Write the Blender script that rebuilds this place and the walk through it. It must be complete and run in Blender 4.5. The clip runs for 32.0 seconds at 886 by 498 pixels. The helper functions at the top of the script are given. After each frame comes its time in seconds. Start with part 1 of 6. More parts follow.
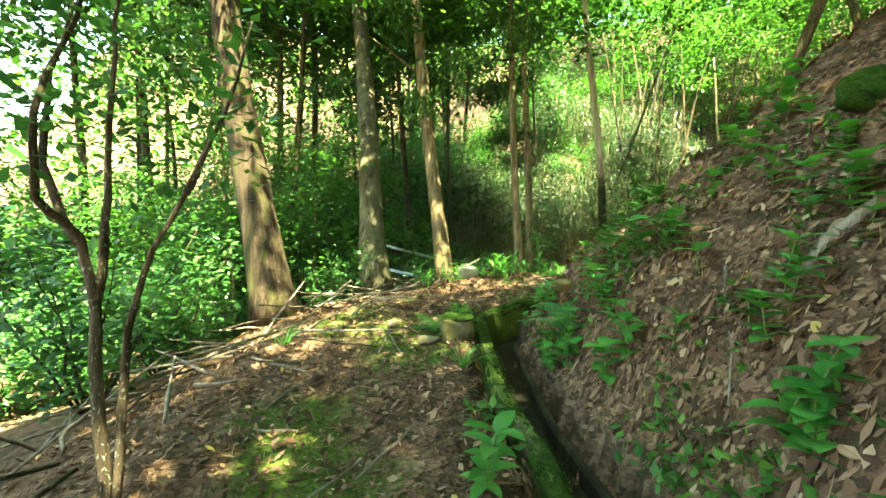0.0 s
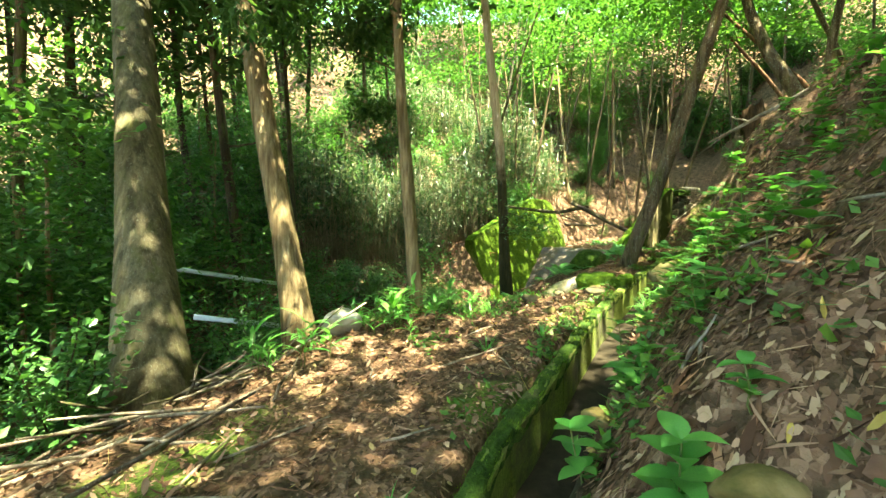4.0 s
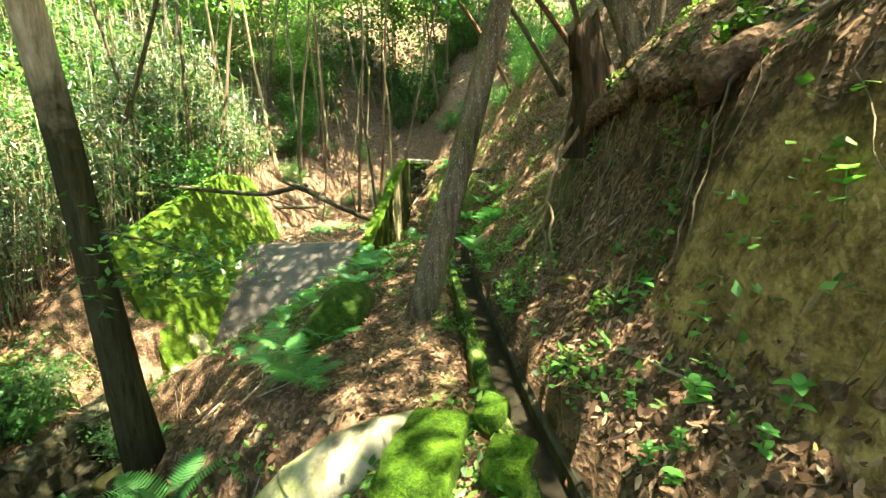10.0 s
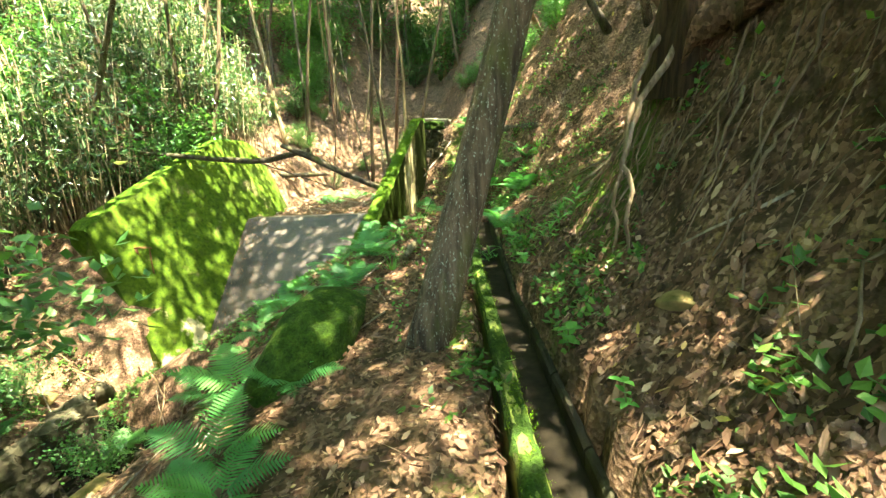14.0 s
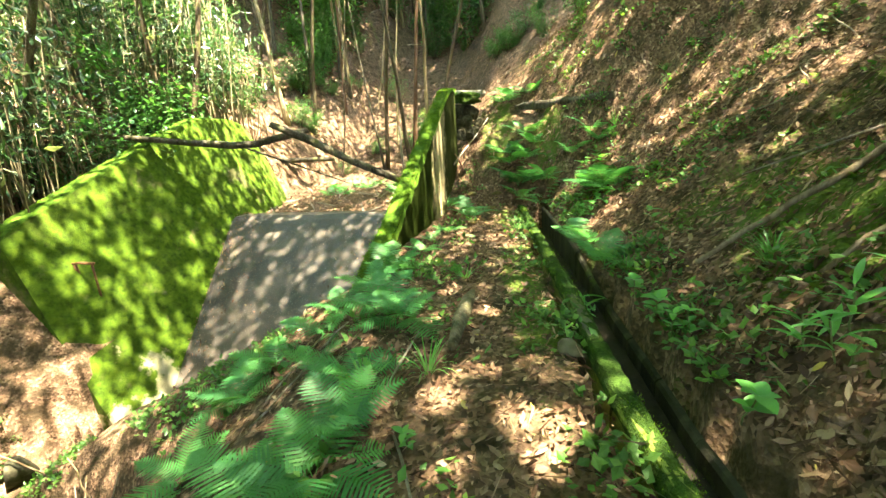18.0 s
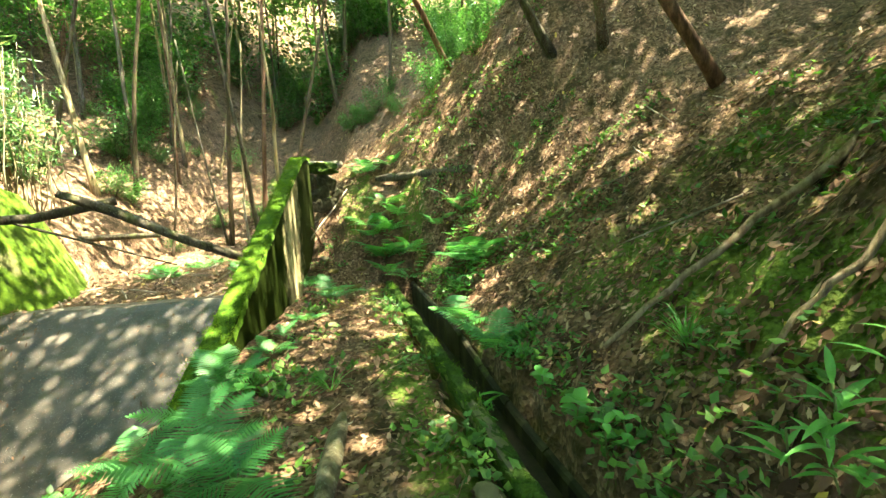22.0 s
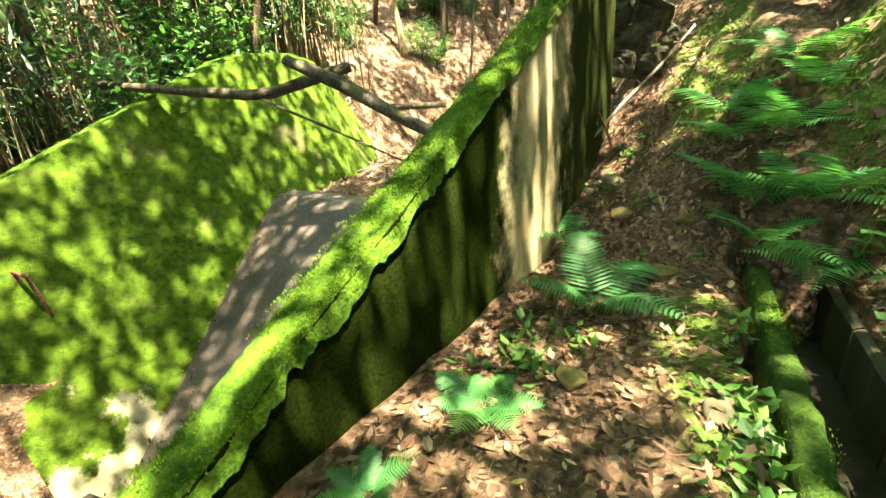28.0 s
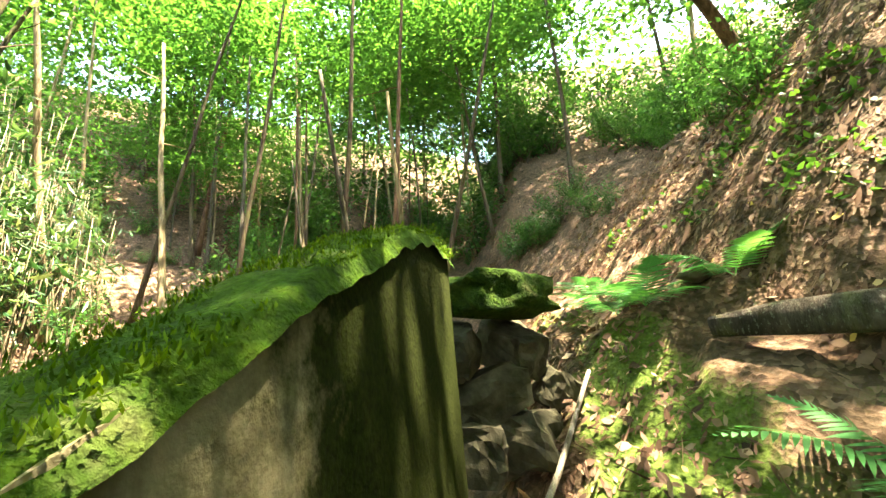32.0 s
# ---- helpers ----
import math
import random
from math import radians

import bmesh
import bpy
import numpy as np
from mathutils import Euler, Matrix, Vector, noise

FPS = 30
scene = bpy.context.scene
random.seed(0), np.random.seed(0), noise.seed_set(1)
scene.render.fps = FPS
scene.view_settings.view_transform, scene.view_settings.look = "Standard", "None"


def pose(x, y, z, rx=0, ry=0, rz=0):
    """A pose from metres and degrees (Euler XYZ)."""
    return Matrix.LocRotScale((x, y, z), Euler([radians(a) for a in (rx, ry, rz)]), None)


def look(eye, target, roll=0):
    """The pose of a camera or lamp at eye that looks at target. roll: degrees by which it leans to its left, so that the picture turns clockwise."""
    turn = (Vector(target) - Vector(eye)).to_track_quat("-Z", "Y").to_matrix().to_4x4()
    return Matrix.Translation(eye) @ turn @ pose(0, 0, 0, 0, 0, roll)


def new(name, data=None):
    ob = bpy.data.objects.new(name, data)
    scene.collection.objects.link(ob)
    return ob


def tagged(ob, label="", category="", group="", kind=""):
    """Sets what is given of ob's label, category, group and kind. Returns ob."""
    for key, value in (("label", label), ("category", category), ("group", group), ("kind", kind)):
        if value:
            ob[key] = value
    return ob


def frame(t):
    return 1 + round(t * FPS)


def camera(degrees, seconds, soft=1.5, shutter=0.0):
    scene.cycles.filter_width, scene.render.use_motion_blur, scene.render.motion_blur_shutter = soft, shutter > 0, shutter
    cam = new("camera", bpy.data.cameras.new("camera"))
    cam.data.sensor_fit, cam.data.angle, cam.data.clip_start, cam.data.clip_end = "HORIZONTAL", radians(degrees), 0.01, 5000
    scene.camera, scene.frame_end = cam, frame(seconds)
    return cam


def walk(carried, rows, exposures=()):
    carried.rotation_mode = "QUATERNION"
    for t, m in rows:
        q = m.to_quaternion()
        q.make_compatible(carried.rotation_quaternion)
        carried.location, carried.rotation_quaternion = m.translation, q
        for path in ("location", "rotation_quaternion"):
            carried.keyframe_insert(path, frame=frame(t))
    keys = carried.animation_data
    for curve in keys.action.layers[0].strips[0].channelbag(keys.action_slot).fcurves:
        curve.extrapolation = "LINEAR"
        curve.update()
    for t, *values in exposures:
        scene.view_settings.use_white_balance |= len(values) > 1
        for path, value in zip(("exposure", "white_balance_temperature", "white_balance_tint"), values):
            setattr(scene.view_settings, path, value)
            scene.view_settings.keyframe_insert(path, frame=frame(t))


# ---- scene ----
cam = camera(92.5, 32.0)
PATH = [
    (0, (1.539, -3.141, 0.7), (0.687, -1.335, 0.594), 0.8),
    (0.5, (1.317, -2.761, 0.692), (0.484, -0.945, 0.596), 0.6),
    (1, (1.117, -2.37, 0.678), (0.381, -0.512, 0.59), 0.6),
    (1.5, (0.971, -1.99, 0.663), (0.354, -0.089, 0.593), -0.4),
    (2, (0.834, -1.641, 0.676), (0.222, 0.261, 0.609), -0.3),
    (2.5, (0.646, -1.282, 0.664), (0.108, 0.643, 0.609), 0.2),
    (4.5, (-0.095, 0.192, 1.056), (-0.076, 2.184, 0.876), -0.1),
    (5, (-0.21, 0.736, 1.124), (0.101, 2.697, 0.89), 1),
    (5.5, (-0.33, 1.241, 1.128), (0.419, 3.082, 0.908), 2.1),
    (6, (-0.302, 1.692, 1.192), (0.487, 3.526, 1.078), 0.6),
    (6.5, (-0.212, 2.134, 1.241), (0.496, 4.002, 1.152), 0.1),
    (7, (-0.218, 2.619, 1.241), (0.502, 4.481, 1.125), -0.4),
    (7.5, (-0.137, 2.996, 1.282), (0.627, 4.84, 1.159), -0.1),
    (8, (0.045, 3.375, 1.374), (0.802, 5.221, 1.235), -3.6),
    (8.5, (0.318, 3.806, 1.292), (1.174, 5.607, 1.136), -2.3),
    (9, (0.494, 4.166, 1.346), (1.492, 5.889, 1.163), -2.8),
    (9.5, (0.815, 4.565, 1.298), (1.872, 6.247, 1.062), -2.8),
    (10, (1.005, 4.87, 1.308), (2.083, 6.53, 1.024), -2.4),
    (10.5, (1.167, 5.19, 1.346), (2.361, 6.728, 0.892), -2.3),
    (11, (1.358, 5.351, 1.319), (2.529, 6.871, 0.754), -2.5),
    (11.5, (1.407, 5.525, 1.348), (2.36, 7.199, 0.811), -2.8),
    (12, (1.356, 5.646, 1.383), (2.233, 7.358, 0.836), -2.4),
    (12.5, (1.341, 5.693, 1.398), (2.136, 7.449, 0.863), -2),
    (13, (1.377, 5.733, 1.379), (2.241, 7.468, 0.885), -1.8),
    (13.5, (1.495, 5.804, 1.332), (2.534, 7.435, 0.822), -1.1),
    (14, (1.841, 6.13, 1.284), (2.813, 7.821, 0.842), -3.5),
    (14.5, (2.134, 6.428, 1.358), (3.064, 8.125, 0.851), -5.7),
    (16.5, (2.541, 7.568, 1.315), (3.417, 9.308, 0.862), -6.5),
    (17, (2.699, 8.158, 1.328), (3.811, 9.744, 0.829), -2.2),
    (17.5, (2.746, 8.371, 1.32), (3.832, 9.973, 0.813), -2.7),
    (18, (2.776, 8.54, 1.337), (3.674, 10.248, 0.811), -3.7),
    (18.5, (2.82, 8.766, 1.331), (3.853, 10.39, 0.789), -1.5),
    (19, (2.868, 8.912, 1.355), (4.121, 10.408, 0.915), 1.1),
    (19.5, (2.858, 8.938, 1.369), (4.14, 10.419, 0.967), 1.6),
    (20, (2.831, 8.938, 1.37), (4.109, 10.428, 0.985), 2.1),
    (20.5, (2.841, 8.941, 1.385), (4.129, 10.435, 1.052), 2.3),
    (21, (2.888, 8.935, 1.394), (4.202, 10.418, 1.118), 1.7),
    (21.5, (2.962, 8.983, 1.384), (4.376, 10.382, 1.175), -0.2),
    (22, (3.161, 9.184, 1.325), (4.615, 10.536, 1.081), -3.4),
    (22.5, (3.591, 9.484, 1.398), (4.986, 10.898, 1.162), -4.7),
    (23, (3.739, 9.692, 1.412), (5.033, 11.194, 1.147), -2.2),
    (23.5, (4.086, 10.068, 1.405), (5.335, 11.604, 1.121), -3.4),
    (24, (4.471, 10.409, 1.36), (5.571, 12.054, 1.07), -4.1),
    (24.5, (4.727, 10.625, 1.433), (5.849, 12.253, 1.127), -4.9),
    (26.5, (5.203, 11.536, 1.465), (6.018, 13.315, 1.052), -6.1),
    (27, (5.22, 11.851, 1.411), (5.961, 13.657, 0.978), -6.1),
    (27.5, (5.354, 11.985, 1.458), (5.531, 13.881, 0.846), -7.6),
    (28, (5.322, 12.129, 1.338), (5.443, 13.981, 0.593), -5.6),
    (28.5, (5.425, 12.54, 1.354), (5.728, 14.366, 0.595), -4.5),
    (29.2, (5.478, 12.948, 1.397), (6.016, 14.805, 0.886), -4),
    (29.5, (5.509, 13.206, 1.39), (6.298, 14.987, 0.935), -4.2),
    (30, (5.739, 13.531, 1.388), (6.935, 15.1, 1.062), -3),
    (30.5, (5.942, 13.903, 1.406), (7.413, 15.243, 1.207), -1.5),
    (31, (6.156, 14.252, 1.426), (7.721, 15.498, 1.414), -2.7),
    (31.5, (6.345, 14.558, 1.573), (7.482, 16.173, 1.892), -5.26),
    (32, (6.535, 14.865, 1.72), (7.476, 16.556, 2.227), -5),
]
walk(cam, [(t, look(eye, target, roll)) for t, eye, target, roll in PATH], [(0, 4.7, 8900, -17), (3, 4.55, 8900, -16), (5, 4.75, 8300, 0), (9, 4.8, 8200, -1), (12, 5.1, 8100, -2), (18, 5.2, 8100, 2), (22, 5.15, 8100, -5), (28, 4.95, 8100, 3), (32, 5.0, 8200, 8)])

# ---- world and sun ----
SUN_FROM = Vector((0.23, -0.25, 1.0)).normalized()
world = bpy.data.worlds.new("sky")
scene.world = world
world.use_nodes = True
wn = world.node_tree.nodes
sky = wn.new("ShaderNodeTexSky")
sky.sky_type, sky.sun_disc = "NISHITA", False
sky.sun_elevation = math.asin(SUN_FROM.z)
sky.sun_rotation = math.atan2(SUN_FROM.x, SUN_FROM.y)
world.node_tree.links.new(sky.outputs[0], wn["Background"].inputs[0])
wn["Background"].inputs[1].default_value = 0.115
sun = new("sun", bpy.data.lights.new("sun", "SUN"))
sun.data.energy, sun.data.angle, sun.data.color = 3.8, radians(0.7), (1.0, 0.95, 0.84)
sun.matrix_world = SUN_FROM.to_track_quat("Z", "Y").to_matrix().to_4x4()

# ---- materials ----
def material(name, rough=0.85):
    m = bpy.data.materials.new(name)
    m.use_nodes = True
    n, l = m.node_tree.nodes, m.node_tree.links
    b = n["Principled BSDF"]
    b.inputs["Roughness"].default_value = rough
    b.inputs["Specular IOR Level"].default_value = 0.12 if rough > 0.6 else 0.4
    return m, n, l, b


def coords(n, l, scale=(1, 1, 1), kind="Object"):
    c, mp = n.new("ShaderNodeTexCoord"), n.new("ShaderNodeMapping")
    mp.inputs["Scale"].default_value = scale
    l.new(c.outputs[kind], mp.inputs[0])
    return mp.outputs[0]


def noise_tex(n, l, vec, scale, detail=5.0, rough=0.6):
    t = n.new("ShaderNodeTexNoise")
    t.inputs["Scale"].default_value, t.inputs["Detail"].default_value, t.inputs["Roughness"].default_value = scale, detail, rough
    l.new(vec, t.inputs["Vector"])
    return t.outputs[0]


def ramp(n, l, fac, stops):
    r = n.new("ShaderNodeValToRGB")
    while len(r.color_ramp.elements) < len(stops):
        r.color_ramp.elements.new(0.5)
    for e, (p, c) in zip(r.color_ramp.elements, stops):
        e.position, e.color = p, (*c, 1)
    l.new(fac, r.inputs[0])
    return r.outputs[0]


def mix(n, l, fac, a, b, blend="MIX"):
    m = n.new("ShaderNodeMix")
    m.data_type, m.blend_type = "RGBA", blend
    for sock, v in ((m.inputs[0], fac), (m.inputs[6], a), (m.inputs[7], b)):
        if isinstance(v, (int, float)):
            sock.default_value = v
        elif isinstance(v, tuple):
            sock.default_value = (*v, 1)
        else:
            l.new(v, sock)
    return m.outputs[2]


def bump(n, l, b, height, strength=0.5, dist=0.02):
    k = n.new("ShaderNodeBump")
    k.inputs["Strength"].default_value, k.inputs["Distance"].default_value = strength, dist
    l.new(height, k.inputs["Height"])
    l.new(k.outputs[0], b.inputs["Normal"])


def soil_material():
    m, n, l, b = material("forest_soil", 0.95)
    v = coords(n, l)
    big, mid, fine = noise_tex(n, l, v, 0.55, 4), noise_tex(n, l, v, 4.5, 6), noise_tex(n, l, v, 45, 4)
    vor = n.new("ShaderNodeTexVoronoi")
    vor.inputs["Scale"].default_value = 32
    l.new(v, vor.inputs["Vector"])
    litter = ramp(n, l, vor.outputs["Color"], [(0.0, (0.030, 0.019, 0.012)), (0.35, (0.085, 0.050, 0.033)), (0.65, (0.155, 0.092, 0.060)), (1.0, (0.25, 0.165, 0.115))])
    earth = ramp(n, l, mid, [(0.3, (0.032, 0.022, 0.013)), (0.55, (0.085, 0.056, 0.033)), (0.8, (0.14, 0.098, 0.06))])
    col = mix(n, l, ramp(n, l, mid, [(0.40, (0, 0, 0)), (0.52, (1, 1, 1))]), earth, litter)
    moss = ramp(n, l, fine, [(0.3, (0.026, 0.050, 0.008)), (0.7, (0.085, 0.135, 0.022))])
    # clay and moss lie where the ground says so, with ragged edges
    at = n.new("ShaderNodeAttribute")
    at.attribute_name = "cover"
    sep = n.new("ShaderNodeSeparateColor")
    l.new(at.outputs["Color"], sep.inputs[0])
    clay = ramp(n, l, mid, [(0.25, (0.14, 0.088, 0.038)), (0.55, (0.30, 0.20, 0.085)), (0.85, (0.40, 0.29, 0.14))])
    clay = mix(n, l, 1.0, clay, ramp(n, l, noise_tex(n, l, v, 13, 6, 0.7), [(0.36, (0.38, 0.36, 0.32)), (0.56, (1, 1, 1))]), "MULTIPLY")
    for tint, channel in ((clay, 0), (moss, 1)):
        k = n.new("ShaderNodeMath")
        k.operation = "MULTIPLY_ADD"
        l.new(sep.outputs[channel], k.inputs[0])
        k.inputs[1].default_value = 0.75
        l.new(mix(n, l, 0.35, mid, fine), k.inputs[2])
        col = mix(n, l, ramp(n, l, k.outputs[0], [(0.74, (0, 0, 0)), (0.92, (0.9, 0.9, 0.9))]), col, tint)
    l.new(col, b.inputs["Base Color"])
    bump(n, l, b, mix(n, l, 0.5, vor.outputs["Distance"], fine), 0.8, 0.03)
    return m


def moss_material(name, bright=1.0):
    m, n, l, b = material(name, 1.0)
    v = coords(n, l)
    a, f, g = noise_tex(n, l, v, 2.2, 6), noise_tex(n, l, v, 70, 3), noise_tex(n, l, v, 14, 4)
    col = ramp(n, l, g, [(0.25, (0.030 * bright, 0.070 * bright, 0.005)), (0.5, (0.095 * bright, 0.205 * bright, 0.010)), (0.8, (0.20 * bright, 0.33 * bright, 0.014))])
    col = mix(n, l, ramp(n, l, a, [(0.62, (0, 0, 0)), (0.74, (1, 1, 1))]), col, (0.16, 0.14, 0.075))
    col = mix(n, l, 1.0, col, ramp(n, l, f, [(0.3, (0.45, 0.45, 0.45)), (0.65, (1, 1, 1))]), "MULTIPLY")
    l.new(col, b.inputs["Base Color"])
    bump(n, l, b, mix(n, l, 0.5, f, g), 1.0, 0.03)
    return m


def concrete_material(name, mossy=0.5, tone=1.0):
    m, n, l, b = material(name, 0.9)
    v = coords(n, l)
    streak = noise_tex(n, l, coords(n, l, (3.2, 3.2, 0.25)), 2.0, 5)
    big, fine = noise_tex(n, l, v, 1.6, 6), noise_tex(n, l, v, 55, 4)
    col = ramp(n, l, big, [(0.3, (0.20 * tone, 0.18 * tone, 0.13 * tone)), (0.6, (0.40 * tone, 0.36 * tone, 0.26 * tone)), (0.85, (0.52 * tone, 0.48 * tone, 0.36 * tone))])
    col = mix(n, l, ramp(n, l, streak, [(0.48, (0, 0, 0)), (0.62, (0.85, 0.85, 0.85))]), col, (0.055, 0.052, 0.03))
    green = ramp(n, l, fine, [(0.3, (0.06, 0.085, 0.018)), (0.75, (0.19, 0.24, 0.05))])
    k = 0.72 - 0.35 * mossy
    col = mix(n, l, ramp(n, l, noise_tex(n, l, v, 1.1, 7, 0.7), [(k - 0.08, (0, 0, 0)), (k + 0.08, (1, 1, 1))]), col, green)
    l.new(col, b.inputs["Base Color"])
    bump(n, l, b, mix(n, l, 0.5, fine, big), 0.5, 0.02)
    return m


def moss_wall_material():
    """Thick moss over an old wall, with olive hollows, brown stains and bare concrete low down."""
    m, n, l, b = material("wall_moss", 1.0)
    v = coords(n, l)
    big, g, f = noise_tex(n, l, v, 1.1, 6, 0.65), noise_tex(n, l, v, 11, 5), noise_tex(n, l, v, 75, 3)
    col = ramp(n, l, g, [(0.25, (0.014, 0.029, 0.004)), (0.5, (0.044, 0.082, 0.007)), (0.8, (0.088, 0.135, 0.012))])
    col = mix(n, l, ramp(n, l, big, [(0.30, (0.75, 0.75, 0.75)), (0.46, (0, 0, 0))]), col, (0.035, 0.042, 0.010))
    col = mix(n, l, ramp(n, l, big, [(0.60, (0, 0, 0)), (0.68, (0.8, 0.8, 0.8))]), col, (0.13, 0.115, 0.055))
    sep, k = n.new("ShaderNodeSeparateXYZ"), n.new("ShaderNodeMath")
    l.new(v, sep.inputs[0])
    k.operation = "MULTIPLY_ADD"
    l.new(big, k.inputs[0])
    k.inputs[1].default_value = 5.5
    l.new(sep.outputs[2], k.inputs[2])
    col = mix(n, l, ramp(n, l, k.outputs[0], [(0.0, (0.85, 0.85, 0.85)), (0.25, (0, 0, 0))]), col, (0.26, 0.235, 0.155))
    l.new(col, b.inputs["Base Color"])
    bump(n, l, b, mix(n, l, 0.5, f, g), 1.0, 0.04)
    return m


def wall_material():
    """Stained concrete, dark with moss and painted-in shade but for one bare stretch."""
    m, n, l, b = material("wing_concrete", 0.9)
    b.inputs["Specular IOR Level"].default_value = 0.02
    v = coords(n, l)
    streak = noise_tex(n, l, coords(n, l, (3.5, 3.5, 0.22)), 2.4, 6)
    big, mid, fine = noise_tex(n, l, v, 1.6, 6), noise_tex(n, l, v, 6, 6, 0.7), noise_tex(n, l, v, 60, 4)
    col = ramp(n, l, big, [(0.3, (0.19, 0.158, 0.09)), (0.6, (0.32, 0.272, 0.16)), (0.85, (0.42, 0.37, 0.235))])
    col = mix(n, l, ramp(n, l, streak, [(0.52, (0, 0, 0)), (0.70, (0.8, 0.8, 0.8))]), col, (0.075, 0.068, 0.035))
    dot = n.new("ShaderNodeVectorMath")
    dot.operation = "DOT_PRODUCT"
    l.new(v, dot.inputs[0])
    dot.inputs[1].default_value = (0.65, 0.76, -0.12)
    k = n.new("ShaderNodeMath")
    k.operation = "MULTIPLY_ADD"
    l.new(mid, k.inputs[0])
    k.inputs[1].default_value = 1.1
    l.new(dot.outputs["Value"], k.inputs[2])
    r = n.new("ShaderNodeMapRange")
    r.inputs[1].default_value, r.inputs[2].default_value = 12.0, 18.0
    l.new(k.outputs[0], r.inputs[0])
    # moss taken down to near-black to carry the shade on the face
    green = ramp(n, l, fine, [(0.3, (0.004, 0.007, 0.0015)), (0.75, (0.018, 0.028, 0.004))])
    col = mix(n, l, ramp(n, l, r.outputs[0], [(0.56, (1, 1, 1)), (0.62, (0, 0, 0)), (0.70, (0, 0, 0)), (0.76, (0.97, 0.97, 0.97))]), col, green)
    l.new(col, b.inputs["Base Color"])
    bump(n, l, b, mix(n, l, 0.5, fine, mid), 0.5, 0.018)
    return m


def slab_material():
    m, n, l, b = material("wet_slab", 0.45)
    v = coords(n, l)
    big, mid, fine = noise_tex(n, l, v, 1.6, 7, 0.7), noise_tex(n, l, v, 9, 6, 0.75), noise_tex(n, l, v, 48, 4)
    col = ramp(n, l, big, [(0.3, (0.016, 0.014, 0.012)), (0.5, (0.045, 0.038, 0.033)), (0.75, (0.105, 0.082, 0.064))])
    col = mix(n, l, ramp(n, l, mid, [(0.52, (0, 0, 0)), (0.68, (0.75, 0.75, 0.75))]), col, (0.10, 0.066, 0.050))
    col = mix(n, l, ramp(n, l, fine, [(0.62, (0, 0, 0)), (0.67, (1, 1, 1))]), col, (0.18, 0.165, 0.145))
    l.new(col, b.inputs["Base Color"])
    l.new(ramp(n, l, mid, [(0.3, (0.3, 0.3, 0.3)), (0.7, (0.75, 0.75, 0.75))]), b.inputs["Roughness"])
    bump(n, l, b, mix(n, l, 0.5, fine, mid), 0.4, 0.02)
    return m


def bark_material(name, dark, light, lichen=0.0, zscale=0.18):
    m, n, l, b = material(name, 0.95)
    v = coords(n, l, (1, 1, zscale))
    f, g = noise_tex(n, l, v, 26, 6, 0.7), noise_tex(n, l, coords(n, l), 1.4, 4)
    col = ramp(n, l, f, [(0.3, dark), (0.62, light)])
    col = mix(n, l, ramp(n, l, g, [(0.35, (0, 0, 0)), (0.75, (0.6, 0.6, 0.6))]), col, tuple(c * 0.6 for c in dark))
    strips = noise_tex(n, l, coords(n, l, (1, 1, zscale * 0.5)), 11, 4, 0.5)
    col = mix(n, l, ramp(n, l, strips, [(0.36, (0.75, 0.75, 0.75)), (0.50, (0, 0, 0))]), col, tuple(c * 0.7 for c in dark))
    if lichen:
        h = noise_tex(n, l, coords(n, l, (1, 1, 0.5)), 75, 3)
        col = mix(n, l, ramp(n, l, h, [(0.60, (0, 0, 0)), (0.66, (lichen, lichen, lichen))]), col, (0.30, 0.33, 0.26))
        k = noise_tex(n, l, coords(n, l, (1, 1, 0.35)), 6, 5)
        col = mix(n, l, ramp(n, l, k, [(0.52, (0, 0, 0)), (0.7, (0.6, 0.6, 0.6))]), col, (0.085, 0.10, 0.025))
    l.new(col, b.inputs["Base Color"])
    bump(n, l, b, mix(n, l, 0.5, f, strips), 1.0, 0.05)
    return m


def leaf_material(name, stops, trans=0.45, rough=0.45, seed="island"):
    m, n, l, b = material(name, rough)
    if seed == "island":
        g = n.new("ShaderNodeNewGeometry").outputs["Random Per Island"]
    else:
        g = n.new("ShaderNodeObjectInfo").outputs["Random"]
    col = ramp(n, l, g, stops)
    veins = noise_tex(n, l, coords(n, l), 30, 3)
    col = mix(n, l, 0.35, col, mix(n, l, 1.0, col, ramp(n, l, veins, [(0.3, (0.4, 0.4, 0.4)), (0.7, (1, 1, 1))]), "MULTIPLY"))
    l.new(col, b.inputs["Base Color"])
    tr, mx = n.new("ShaderNodeBsdfTranslucent"), n.new("ShaderNodeMixShader")
    l.new(mix(n, l, 1.0, col, (1.0, 1.0, 0.6), "MULTIPLY"), tr.inputs[0])
    mx.inputs[0].default_value = trans
    l.new(b.outputs[0], mx.inputs[1]), l.new(tr.outputs[0], mx.inputs[2])
    l.new(mx.outputs[0], n["Material Output"].inputs[0])
    return m


def plain_material(name, stops, rough=0.8, scale=8.0, relief=0.3):
    m, n, l, b = material(name, rough)
    f = noise_tex(n, l, coords(n, l), scale, 6)
    l.new(ramp(n, l, f, stops), b.inputs["Base Color"])
    bump(n, l, b, f, relief, 0.02)
    return m


